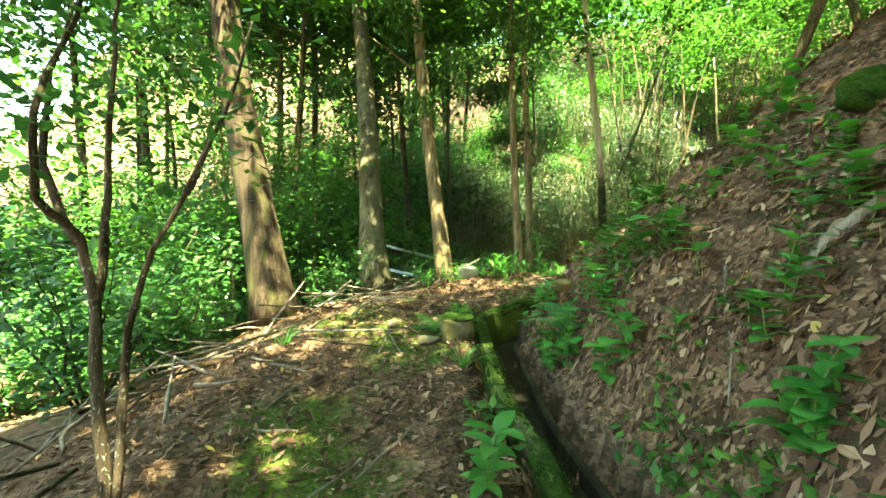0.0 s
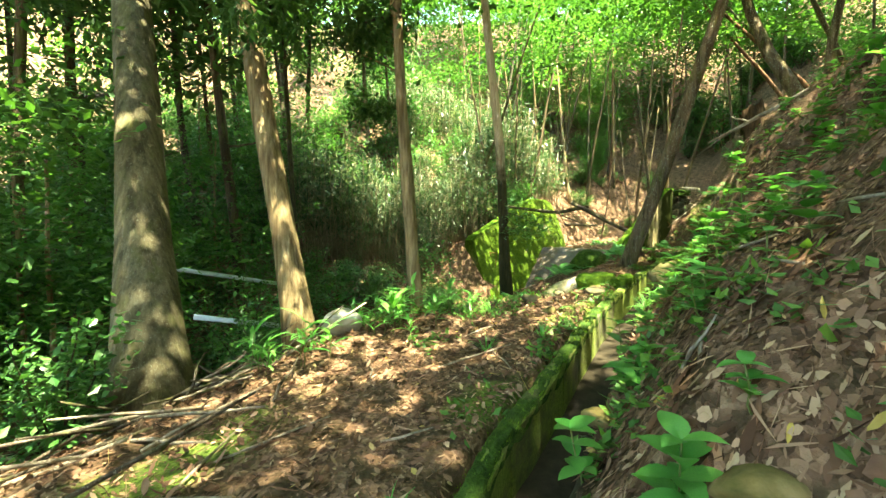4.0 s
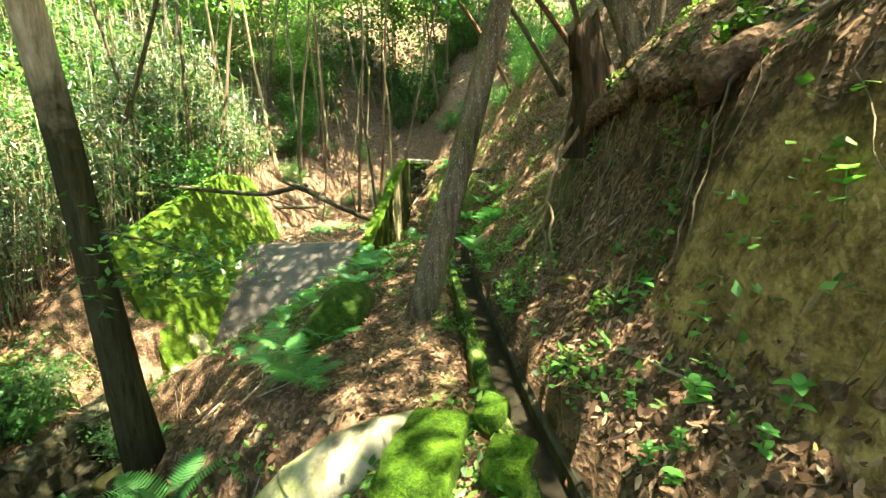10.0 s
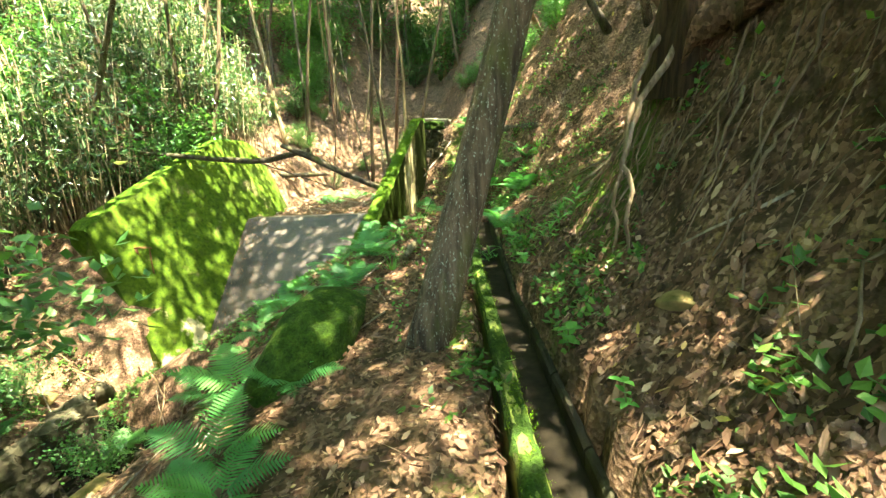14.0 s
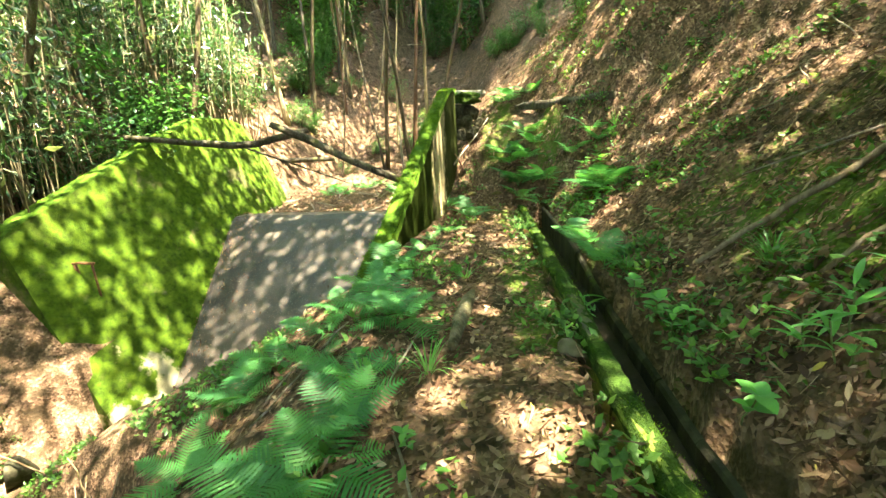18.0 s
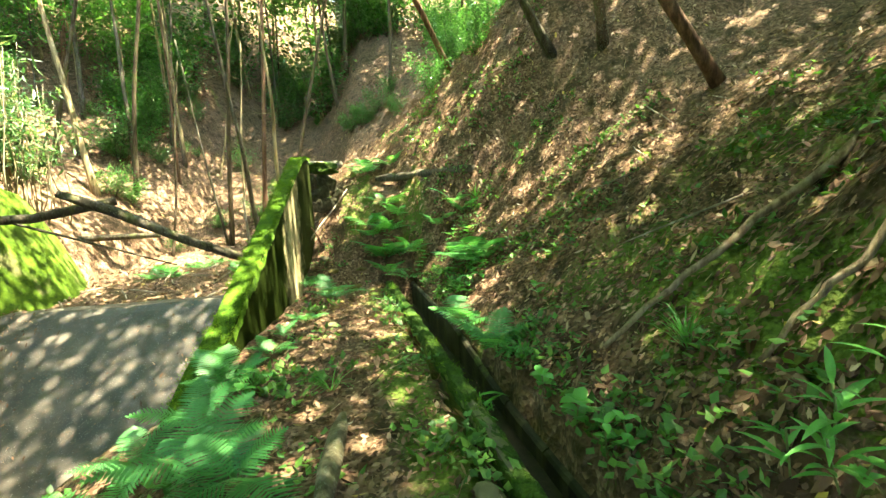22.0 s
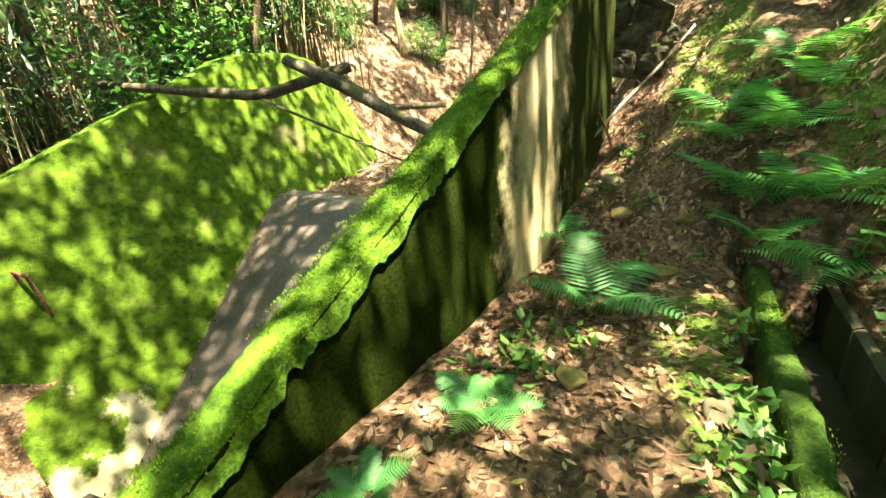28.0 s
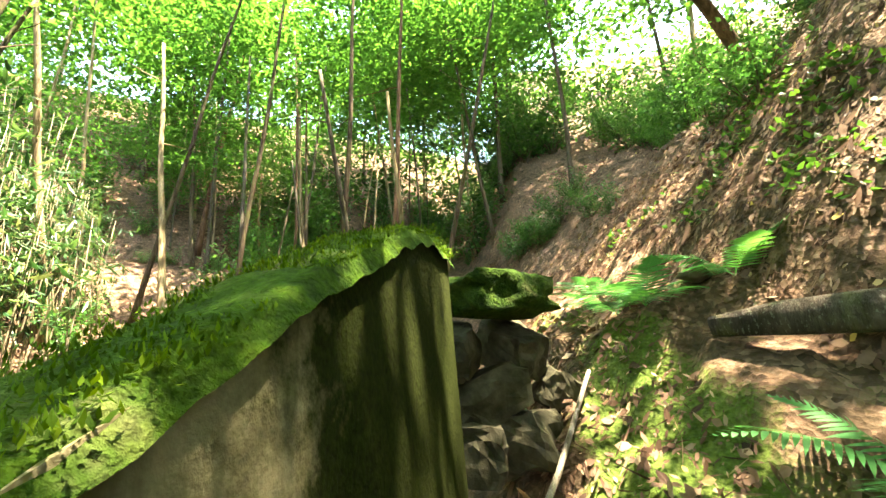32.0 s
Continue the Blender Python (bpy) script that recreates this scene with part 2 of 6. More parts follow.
SOIL = soil_material()
MOSS, MOSS_DARK, DITCH_MOSS = moss_material("moss", 0.52), moss_material("moss_old", 0.33), moss_material("ditch_moss", 0.30)
WALL_FACE = wall_material()
MOSS_WALL = moss_wall_material()
# the ditch's right side: less mossy, about half the left side's tone
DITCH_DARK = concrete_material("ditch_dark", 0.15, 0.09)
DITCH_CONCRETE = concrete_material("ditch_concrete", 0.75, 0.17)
SLAB = slab_material()
CEDAR = bark_material("cedar_bark", (0.026, 0.018, 0.012), (0.125, 0.088, 0.058), 0.2, 0.05)
GREYBARK = bark_material("grey_cedar_bark", (0.055, 0.048, 0.030), (0.17, 0.15, 0.095), 0.3, 0.05)
OAK = bark_material("oak_bark", (0.032, 0.024, 0.016), (0.18, 0.132, 0.088), 1.0, 0.12)
PALE = bark_material("pale_bark", (0.10, 0.068, 0.036), (0.37, 0.285, 0.165), 0.0, 0.12)
REDBARK = bark_material("reddish_bark", (0.05, 0.026, 0.016), (0.20, 0.11, 0.068), 0.0, 0.1)
DARKBARK = bark_material("dark_bark", (0.03, 0.024, 0.018), (0.11, 0.09, 0.068), 0.3, 0.3)
DEADWOOD = bark_material("dead_wood", (0.13, 0.105, 0.08), (0.36, 0.31, 0.25), 0.0, 0.15)
LEAF_CANOPY = leaf_material("canopy_leaf", [(0, (0.037, 0.120, 0.026)), (0.5, (0.062, 0.180, 0.036)), (1, (0.099, 0.228, 0.050))], 0.5, 0.5)
LEAF_CEDAR = leaf_material("cedar_foliage", [(0, (0.032, 0.098, 0.032)), (1, (0.078, 0.165, 0.046))], 0.45, 0.6)
LEAF_BUSH = leaf_material("shrub_leaf", [(0, (0.030, 0.105, 0.030)), (0.6, (0.060, 0.180, 0.044)), (1, (0.12, 0.28, 0.072))], 0.4, 0.35)
LEAF_BAMBOO = leaf_material("bamboo_grass_leaf", [(0, (0.014, 0.046, 0.016)), (0.55, (0.030, 0.078, 0.026)), (0.85, (0.072, 0.135, 0.05)), (1, (0.19, 0.215, 0.11))], 0.4, 0.35)
LEAF_HERB = leaf_material("herb_leaf", [(0, (0.062, 0.246, 0.051)), (1, (0.156, 0.410, 0.094))], 0.45, 0.32, "object")
LEAF_FERN = leaf_material("fern_leaf", [(0, (0.045, 0.190, 0.060)), (0.7, (0.080, 0.280, 0.078)), (1, (0.130, 0.370, 0.095))], 0.45, 0.5, "object")
LITTER = leaf_material("leaf_litter", [(0, (0.035, 0.019, 0.012)), (0.35, (0.10, 0.054, 0.034)), (0.65, (0.175, 0.100, 0.066)), (0.88, (0.26, 0.165, 0.112)), (0.985, (0.38, 0.27, 0.18)), (1, (0.40, 0.29, 0.07))], 0.12, 0.65)
RUST = plain_material("rusty_iron", [(0.3, (0.06, 0.03, 0.018)), (0.7, (0.20, 0.095, 0.05))], 0.85, 20)
CANE = plain_material("dry_cane", [(0.3, (0.13, 0.085, 0.05)), (0.7, (0.30, 0.21, 0.13))], 0.7, 12)
STONE = plain_material("field_stone", [(0.25, (0.045, 0.040, 0.022)), (0.5, (0.105, 0.092, 0.055)), (0.8, (0.19, 0.17, 0.12))], 0.9, 6, 0.9)
PALE_STONE = plain_material("pale_stone", [(0.25, (0.16, 0.15, 0.12)), (0.5, (0.30, 0.29, 0.24)), (0.8, (0.45, 0.44, 0.38))], 0.9, 5, 0.9)
MOSSY_STONE = plain_material("mossy_stone", [(0.3, (0.05, 0.052, 0.015)), (0.5, (0.13, 0.10, 0.04)), (0.75, (0.23, 0.17, 0.085))], 0.95, 7, 0.8)
BOULDER = plain_material("olive_boulder", [(0.28, (0.026, 0.030, 0.010)), (0.48, (0.068, 0.062, 0.026)), (0.62, (0.11, 0.098, 0.052)), (0.8, (0.18, 0.165, 0.11))], 0.95, 7, 1.0)
DRY_CULM = plain_material("dry_culm", [(0.3, (0.07, 0.055, 0.032)), (0.7, (0.23, 0.185, 0.112))], 0.6, 12)
PIPE = plain_material("grey_plastic_pipe", [(0.3, (0.34, 0.40, 0.47)), (0.7, (0.50, 0.56, 0.62))], 0.5, 3, 0.05)
WATER = plain_material("dark_water", [(0.3, (0.012, 0.012, 0.009)), (0.7, (0.025, 0.023, 0.016))], 0.06, 5, 0.05)
# near-black so that the ditch's inner shade is in the colour
DITCH_SHADE = plain_material("damp_dark_soil", [(0.3, (0.012, 0.010, 0.007)), (0.7, (0.03, 0.024, 0.016))], 1.0, 9, 0.5)


# ---- building helpers ----
def link(name, bm, mat, parent=None, label="", smooth=False):
    me = bpy.data.meshes.new(name)
    bm.to_mesh(me)
    bm.free()
    me.materials.append(mat)
    if smooth:
        me.polygons.foreach_set("use_smooth", [True] * len(me.polygons))
    ob = new(name, me)
    if parent is not None:
        ob.parent = parent
    return tagged(ob, label)


def part(name, bm, mat, parent, label="", smooth=True):
    return link(name, bm, mat, parent, label, smooth)


def raw(name, verts, faces, mat, parent=None, label="", smooth=False):
    me = bpy.data.meshes.new(name)
    me.from_pydata([tuple(v) for v in verts], [], faces)
    me.materials.append(mat)
    if smooth:
        me.polygons.foreach_set("use_smooth", [True] * len(me.polygons))
    ob = new(name, me)
    if parent is not None:
        ob.parent = parent
    return tagged(ob, label)


def thing(name, place, label, category, group="", turn=0.0):
    ob = new(name)
    ob.empty_display_size = 0.1
    ob.matrix_world = Matrix.Translation(place) @ Matrix.Rotation(turn, 4, "Z")
    return tagged(ob, label, category, group)


def tube(points, radii, sides=10, rough=0.0, seed=0.0, caps=True):
    """A tapered limb along a line of points, its skin made uneven."""
    bm = bmesh.new()
    rings = []
    pts = [Vector(p) for p in points]
    side = None
    for i, p in enumerate(pts):
        d = (pts[min(i + 1, len(pts) - 1)] - pts[max(i - 1, 0)]).normalized()
        if side is None:
            side = d.orthogonal().normalized()
        side = (side - d * side.dot(d)).normalized()
        up = d.cross(side)
        ring = []
        for k in range(sides):
            a = 2 * math.pi * k / sides
            r = radii[i]
            if rough:
                r *= 1 + rough * noise.noise(Vector((math.cos(a) * 1.5 + seed, math.sin(a) * 1.5, i * 0.45 + seed)))
            ring.append(bm.verts.new(p + (side * math.cos(a) + up * math.sin(a)) * r))
        rings.append(ring)
    for a, b in zip(rings, rings[1:]):
        for k in range(sides):
            bm.faces.new((a[k], a[(k + 1) % sides], b[(k + 1) % sides], b[k]))
    if caps:
        bm.faces.new(rings[0][::-1])
        bm.faces.new(rings[-1])
    return bm


def rock_mesh(size, seed, rough=0.3, detail=3):
    bm = bmesh.new()
    bmesh.ops.create_icosphere(bm, subdivisions=detail, radius=1)
    for v in bm.verts:
        k = 1 + rough * noise.noise(v.co * 1.1 + Vector((seed, seed * 2, 0))) + rough * 0.4 * noise.noise(v.co * 3.1 + Vector((0, seed, seed)))
        c = v.co * k
        c = Vector([math.copysign(abs(q) ** 0.75, q) for q in c])
        for f in range(7):
            d = Vector((math.sin(seed * 3.1 + f * 2.4), math.cos(seed * 1.7 + f * 1.9), 0.8 * math.sin(seed + f * 4.1))).normalized()
            over = c.dot(d) - 0.74
            if over > 0:
                c -= d * over * 0.85
        c += c.normalized() * 0.04 * noise.noise(v.co * 6 + Vector((seed, 0, 0)))
        v.co = Vector((c.x * size[0], c.y * size[1], c.z * size[2]))
    return bm


def block_mesh(size, seed, rough=0.14):
    """A broken block with worn, uneven faces."""
    bm = bmesh.new()
    bmesh.ops.create_cube(bm, size=2.0)
    bmesh.ops.subdivide_edges(bm, edges=bm.edges[:], cuts=6, use_grid_fill=True)
    for v in bm.verts:
        c = v.co.copy()
        c = c.lerp(c.normalized() * 1.25, 0.28)
        k = Vector((seed * 3.1, seed * 1.7, seed))
        c += rough * noise.noise_vector(c * 1.2 + k) + rough * 0.45 * noise.noise_vector(c * 3.4 + k)
        v.co = Vector((c.x * size[0], c.y * size[1], c.z * size[2]))
    return bm


# ---- plan ----
DITCH = [(3.0, -4.8), (1.38, -1.14), (0.87, -0.34), (0.14, 1.25), (0.38, 1.95), (0.60, 2.38), (1.59, 4.52), (2.86, 6.90), (3.98, 8.75), (4.48, 9.60), (5.05, 10.45), (6.60, 12.80), (7.68, 14.35)]
BEYOND = [(9.1, 16.5), (10.5, 19.2), (12.2, 24.0), (13.0, 32.0), (12.0, 60.0)]
LINE = np.array(DITCH + BEYOND)
DITCH_END = 14.35
ALONG, ACROSS = np.array((0.65, 0.76)), np.array((0.76, -0.65))


def from_dam(q, p, z=0.0):
    """A place from metres along the dam's walls and across them."""
    return Vector((0.65 * q + 0.76 * p, 0.76 * q - 0.65 * p, z))


def rim(y):
    return np.interp(y, [-12, -4, 0, 4, 8, 11, 13, 14.35, 14.7, 15.2, 16.0, 16.5, 18, 22, 26, 34, 60], [-0.8, -0.55, -0.38, -0.12, 0.02, 0.10, 0.06, 0.0, 0.38, 0.75, 1.4, 1.7, 1.95, 2.6, 4.2, 9.0, 22.0])


def smooth(a, b, x):
    t = np.clip((x - a) / (b - a), 0, 1)
    return t * t * (3 - 2 * t)


def offsets(x, y):
    """The signed distance from the ditch's line (right is positive) and the nearest point's y."""
    best, u, yy = np.full(x.shape, 1e9), np.zeros(x.shape), np.zeros(x.shape)
    for (x0, y0), (x1, y1) in zip(LINE, LINE[1:]):
        dx, dy = x1 - x0, y1 - y0
        n2 = dx * dx + dy * dy
        t = np.clip(((x - x0) * dx + (y - y0) * dy) / n2, 0, 1)
        ex, ey = x - x0 - t * dx, y - y0 - t * dy
        d = np.hypot(ex, ey)
        s = np.where(dx * ey - dy * ex < 0, 1.0, -1.0)
        near = d < best
        best, u, yy = np.where(near, d, best), np.where(near, s * d, u), np.where(near, y0 + t * dy, yy)
    return u, yy


def ground_height(x, y):
    """Height of the bare ground, without its small bumps."""
    x, y = np.asarray(x, float), np.asarray(y, float)
    u, yy = offsets(x, y)
    z0 = rim(yy)
    # uphill side
    cut = smooth(4.2, 5.4, yy) * (1 - smooth(8.9, 10.0, yy))
    start = 0.28
    r = np.maximum(u - start, 0)
    slope = np.interp(yy, [-4, 3, 5, 8.6, 9.5, 10.4, 12, 13.4, 14.6, 16, 18, 22], [0.95, 0.95, 1.0, 1.1, 1.1, 0.70, 0.68, 0.82, 1.3, 1.25, 0.95, 0.85])
    up = slope * r * (1 - 0.20 * smooth(2.2, 8, r)) + 0.10 * np.clip(u, 0, start)
    clay_face = np.interp(u, [0.2, 0.5, 0.75, 0.92, 1.04, 1.20, 1.45, 2.0, 4.0, 8.0], [0.0, 0.20, 0.42, 0.85, 1.38, 1.85, 2.18, 2.65, 4.0, 6.4])
    root_face = np.interp(u, [0.2, 0.5, 0.75, 1.0, 1.13, 1.3, 1.42, 1.9, 4.0, 8.0], [0.0, 0.26, 0.52, 0.88, 1.12, 1.65, 2.20, 2.65, 4.0, 6.4])
    k = smooth(6.2, 7.2, yy)
    up = up * (1 - cut) + cut * (clay_face * (1 - k) + root_face * k + np.maximum(u - 8, 0) * 0.6)
    up += (1 - cut) * (1 - smooth(4.5, 9, yy)) * 0.25 * smooth(0, 0.5, r)
    right = z0 + np.minimum(up, 16 + 0.2 * up)
    # downhill side
    w = np.interp(yy, [-5, 3.5, 4.08, 4.63, 5.04, 5.3, 5.7, 6.2, 6.7, 7.2, 8, 9.5, 11, 12.5, 15, 30], [1.9, 2.5, 2.25, 1.75, 1.42, 1.12, 0.92, 0.85, 1.05, 1.6, 1.55, 1.5, 1.8, 2.2, 2.2, 2.5])
    d = np.maximum(-u - w, 0)
    floor = np.interp(yy, [-10, 0, 5, 6.5, 10, 12, 15], [-2.3, -2.0, -2.5, -3.05, -3.05, -3.0, -3.2])
    steep = np.interp(yy, [-5, 3, 6, 9, 14], [0.40, 0.42, 0.42, 0.50, 0.62])
    stream = smooth(5.0, 6.2, yy) * (1 - smooth(10.0, 11.5, yy))
    left = z0 - 0.04 * smooth(0.3, w, -u) * 2 - np.minimum(d * steep + stream * 0.9 * np.maximum(d - 1.15, 0), 9)
    pit = smooth(5.1, 5.6, yy) * (1 - smooth(6.5, 7.0, yy))
    left = left - pit * np.minimum(0.9 * d, 0.5)
    left = np.maximum(left, floor)
    far_side = np.interp(yy, [-5, 3, 6.5, 8, 10, 15], [11.0, 10.0, 6.6, 6.3, 6.4, 8.0])
    far = np.maximum(-u - far_side, 0)
    left = left + np.where(yy > 18, np.maximum(yy - 22, 0) * 0.2, 0) + np.minimum(far * np.interp(yy, [-5, 2, 8, 15], [0.05, 0.12, 0.42, 0.5]), 12)
    left = left + stream * 0.85 * smooth(0, 0.15, far)
    z = np.where(u >= 0, right, left)
    # past the ditch's end the ground tilts up towards the bank
    z = z + smooth(14.3, 15.2, yy) * (1 - smooth(18, 22, yy)) * 0.42 * np.clip(u + 0.55, -1.4, 1.1)
    # the chute, and the fill behind its crest
    q, p = ALONG[0] * x + ALONG[1] * y, ACROSS[0] * x + ACROSS[1] * y
    bed = np.where(q < 16.9, np.maximum(-0.45 - (16.7 - q) * 0.86, -3.75), -0.38 + 0.05 * (q - 16.9) + 0.10 * np.maximum(q - 22, 0) + 0.42 * np.maximum(q - 25, 0))
    bank_left = np.maximum(-10.9 - p, 0)
    bank_right = np.maximum(p + 8.0, 0) * smooth(19, 23, q)
    bed = bed + bank_left * np.interp(q, [12, 17, 22, 30], [0.55, 0.35, 0.38, 0.42]) + bank_left ** 0.5 * smooth(13, 16, q) * 1.1 + bank_right * 0.35
    bed = np.minimum(bed, 26)
    inside = smooth(12.2, 13.2, q) * (1 - smooth(-5.32, -5.12, p))
    side = np.where(q > 17.7, smooth(-4.6, -7.0, p), inside)
    z = z * (1 - side) + bed * side
    # the litter bank that leans on the left wall's end
    mound = 0.05 - 1.3 * np.maximum(p + 11.5, 0) - 0.75 * np.maximum(12.8 - q, 0) - 0.3 * np.maximum(q - 14.5, 0)
    z = np.where((p < -10.2) & (q > 9.5) & (q < 17.5), np.maximum(z, mound), z)
    # the ditch
    cutting = (u < 0.22) & (u > -0.30) & (yy < DITCH_END) & (y < DITCH_END + 0.3)
    z = np.where(cutting, z0 - 0.5, z)
    return z


def rough_height(x, y, z):
    v = Vector((x, y, 0))
    if z > 0.35:
        z += min(1.0, (z - 0.35) * 2) * 0.05 * noise.noise(v * 15.0 + Vector((0, 0, z * 12)))
        z += min(1.0, (z - 0.35) * 2) * (0.15 * noise.noise(v * 1.9 + Vector((0, 0, z * 1.5))) + 0.09 * noise.noise(v * 4.3 + Vector((0, 0, z * 3))) + 0.035 * noise.noise(v * 9.7 + Vector((0, 0, z * 6))))
    return z + 0.05 * noise.noise(v * 1.3) + 0.028 * noise.noise(v * 4.1) + 0.012 * noise.noise(v * 11.0)


def ground_at(x, y):
    z = float(ground_height(np.array([x]), np.array([y]))[0])
    return rough_height(x, y, z)


def steps(*spans):
    out = []
    for a, b, d in spans:
        out += list(np.arange(a, b, d))
    return np.array(out + [spans[-1][1]])


def build_ground():
    xs = steps((-160, -40, 15), (-40, -12, 2.0), (-12, -3, 0.4), (-3, 10, 0.1), (10, 16, 0.35), (16, 40, 2.0), (40, 160, 15))
    ys = steps((-160, -40, 15), (-40, -8, 2.0), (-8, -4, 0.4), (-4, 19, 0.1), (19, 28, 0.4), (28, 60, 2.0), (60, 200, 15))
    gx, gy = np.meshgrid(xs, ys)
    gz = ground_height(gx, gy)
    far = np.maximum(np.hypot(gx - 3, gy - 8) - 45, 0)
    gz = gz + far * 0.12
    nx, ny = len(xs), len(ys)
    verts = [(x, y, rough_height(x, y, z)) for x, y, z in zip(gx.ravel().tolist(), gy.ravel().tolist(), gz.ravel().tolist())]
    idx = np.arange(nx * ny).reshape(ny, nx)
    faces = np.stack([idx[:-1, :-1], idx[:-1, 1:], idx[1:, 1:], idx[1:, :-1]], -1).reshape(-1, 4).tolist()
    ob = raw("ground", verts, faces, SOIL, None, "", True)
    u, yy = offsets(gx, gy)
    lump = np.array([noise.noise(Vector((x * 0.9, y * 0.9, 7.0))) for x, y in zip(gx.ravel().tolist(), gy.ravel().tolist())]).reshape(gx.shape)
    clay = smooth(3.9, 4.5, yy) * (1 - 0.55 * smooth(6.0, 6.9, yy)) * (1 - smooth(7.6, 8.4, yy)) * smooth(0.66, 0.80, u) * (1 - smooth(1.04, 1.20, u)) * smooth(-0.30, 0.0, lump + 0.1) * 0.8
    near = np.exp(-((np.abs(u + 0.05) - 0.42) / 0.30) ** 2) * np.where(u < 0, 0.75, 0.35)
    bank = smooth(0.4, 0.9, u) * (1 - smooth(2.0, 4.5, u)) * (1 - smooth(13.0, 15.0, yy)) * (0.22 + 0.60 * smooth(7.8, 9.2, yy) * (1 - smooth(10.8, 12.0, yy)))
    ramp_up = smooth(14.5, 15.2, yy) * (1 - smooth(16.5, 18.0, yy)) * smooth(-3.0, -0.5, u) * (1 - smooth(0.8, 2.5, u)) * 0.25
    entry = (1 - smooth(1.0, 3.0, yy)) * smooth(-0.2, -0.5, u) * (1 - smooth(-1.5, -2.6, u)) * 0.75
    moss = np.clip((near + bank + ramp_up + entry) * (0.55 + 1.3 * lump), 0, 1) * (1 - clay)
    cover = ob.data.color_attributes.new("cover", "FLOAT_COLOR", "POINT")
    cover.data.foreach_set("color", np.stack([clay, moss, 0 * moss, 0 * moss + 1], -1).astype(np.float32).ravel())
    tagged(ob, "brown forest floor of leaf litter, soil and moss", "ground", kind="structure")
    return ob


build_ground()


# ---- the ditch ----
def ditch_side(sign, name, width, lift):
    """One wall of the ditch, in precast lengths."""
    pts = [Vector((x, y, 0)) for x, y in DITCH]
    holder = new(name)
    lengths = []
    for a, b in zip(pts, pts[1:]):
        n = max(1, round((b - a).length / 0.62))
        lengths += [(a.lerp(b, i / n), a.lerp(b, (i + 1) / n)) for i in range(n)]
    for a, b in lengths:
        d = (b - a).normalized()
        r = Vector((d.y, -d.x, 0)) * sign
        bm = bmesh.new()
        rows_ = []
        for k in range(5):
            c = a.lerp(b, 0.012 + 0.976 * k / 4)
            z = float(rim(c.y)) + lift * (1 - 0.9 * float(smooth(10.8, 12.4, c.y)))
            j = 0.012 * noise.noise(c * 5.0)
            prof = [(0.15, -0.55), (0.15, -0.02), (0.165, j), (0.15 + width - 0.02, j + 0.008), (0.15 + width, -0.03), (0.15 + width, -0.55)]
            rows_.append([bm.verts.new(c + r * (o + 0.006 * noise.noise(c * 7 + Vector((0, 0, h)))) + Vector((0, 0, z + h))) for o, h in prof])
        for q0, q1 in zip(rows_, rows_[1:]):
            for k in range(5):
                bm.faces.new((q0[k], q0[k + 1], q1[k + 1], q1[k]))
        bm.faces.new(rows_[0][::-1]), bm.faces.new(rows_[-1])
        bmesh.ops.recalc_face_normals(bm, faces=bm.faces)
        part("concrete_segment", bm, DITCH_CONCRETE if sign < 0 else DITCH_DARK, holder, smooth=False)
    return holder


tagged(ditch_side(-1, "ditch_wall_left", 0.11, 0.035), "mossy green concrete rim of a narrow drain ditch", "ditch", kind="structure")
tagged(ditch_side(1, "ditch_wall_right", 0.06, -0.24), "dark concrete side of a narrow drain ditch", "ditch", kind="structure")


def ditch_moss():
    """Cushions of moss along the ditch's left rim."""
    bm = bmesh.new()
    prev = None
    for (x0, y0), (x1, y1) in zip(DITCH, DITCH[1:]):
        d = Vector((x1 - x0, y1 - y0, 0))
        n = max(2, int(d.length / 0.035))
        r = Vector((d.y, -d.x, 0)).normalized()
        for k in range(n):
            c = Vector((x0, y0, 0)) + d * (k / n)
            z = float(rim(c.y)) + 0.035
            thick = 0.010 + 0.022 * noise.noise(c * 1.7) + 0.016 * noise.noise(c * 5.0)
            row = []
            for j in range(9):
                f = j / 8
                o = -0.143 - 0.125 * f + 0.015 * noise.noise(c * 9 + Vector((0, 0, 3)))
                h = thick * (1 - (2 * f - 1) ** 4) + 0.012 * noise.noise(c * 26 + r * o * 60) + 0.012 * noise.noise(c * 9 + r * o * 30)
                if j == 0:
                    h = -0.05 - 0.10 * abs(noise.noise(c * 3.1))
                if j == 8:
                    h = -0.06
                row.append(bm.verts.new(c + r * o + Vector((0, 0, z + h))))
            if prev:
                for i in range(8):
                    bm.faces.new((prev[i], prev[i + 1], row[i + 1], row[i]))
            prev = row
    return link("ditch_moss", bm, DITCH_MOSS, smooth=True)


tagged(ditch_moss(), "green moss growing along the ditch's rim", "moss", kind="stuff")


# a dark sheet that paints the shade at the ditch's bottom
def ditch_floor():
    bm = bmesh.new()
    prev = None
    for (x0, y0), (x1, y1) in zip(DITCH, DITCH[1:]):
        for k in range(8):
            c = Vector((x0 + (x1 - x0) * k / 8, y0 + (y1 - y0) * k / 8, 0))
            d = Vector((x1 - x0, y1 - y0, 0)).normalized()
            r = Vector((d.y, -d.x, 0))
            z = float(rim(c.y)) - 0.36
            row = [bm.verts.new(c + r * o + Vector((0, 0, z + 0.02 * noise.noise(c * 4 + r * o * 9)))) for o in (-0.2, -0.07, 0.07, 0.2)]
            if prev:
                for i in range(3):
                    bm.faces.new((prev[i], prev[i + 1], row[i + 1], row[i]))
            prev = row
    return link("ditch_floor", bm, DITCH_SHADE, smooth=True)


tagged(ditch_floor(), "floor of the ditch, near-black with painted shade", "ditch", kind="structure")


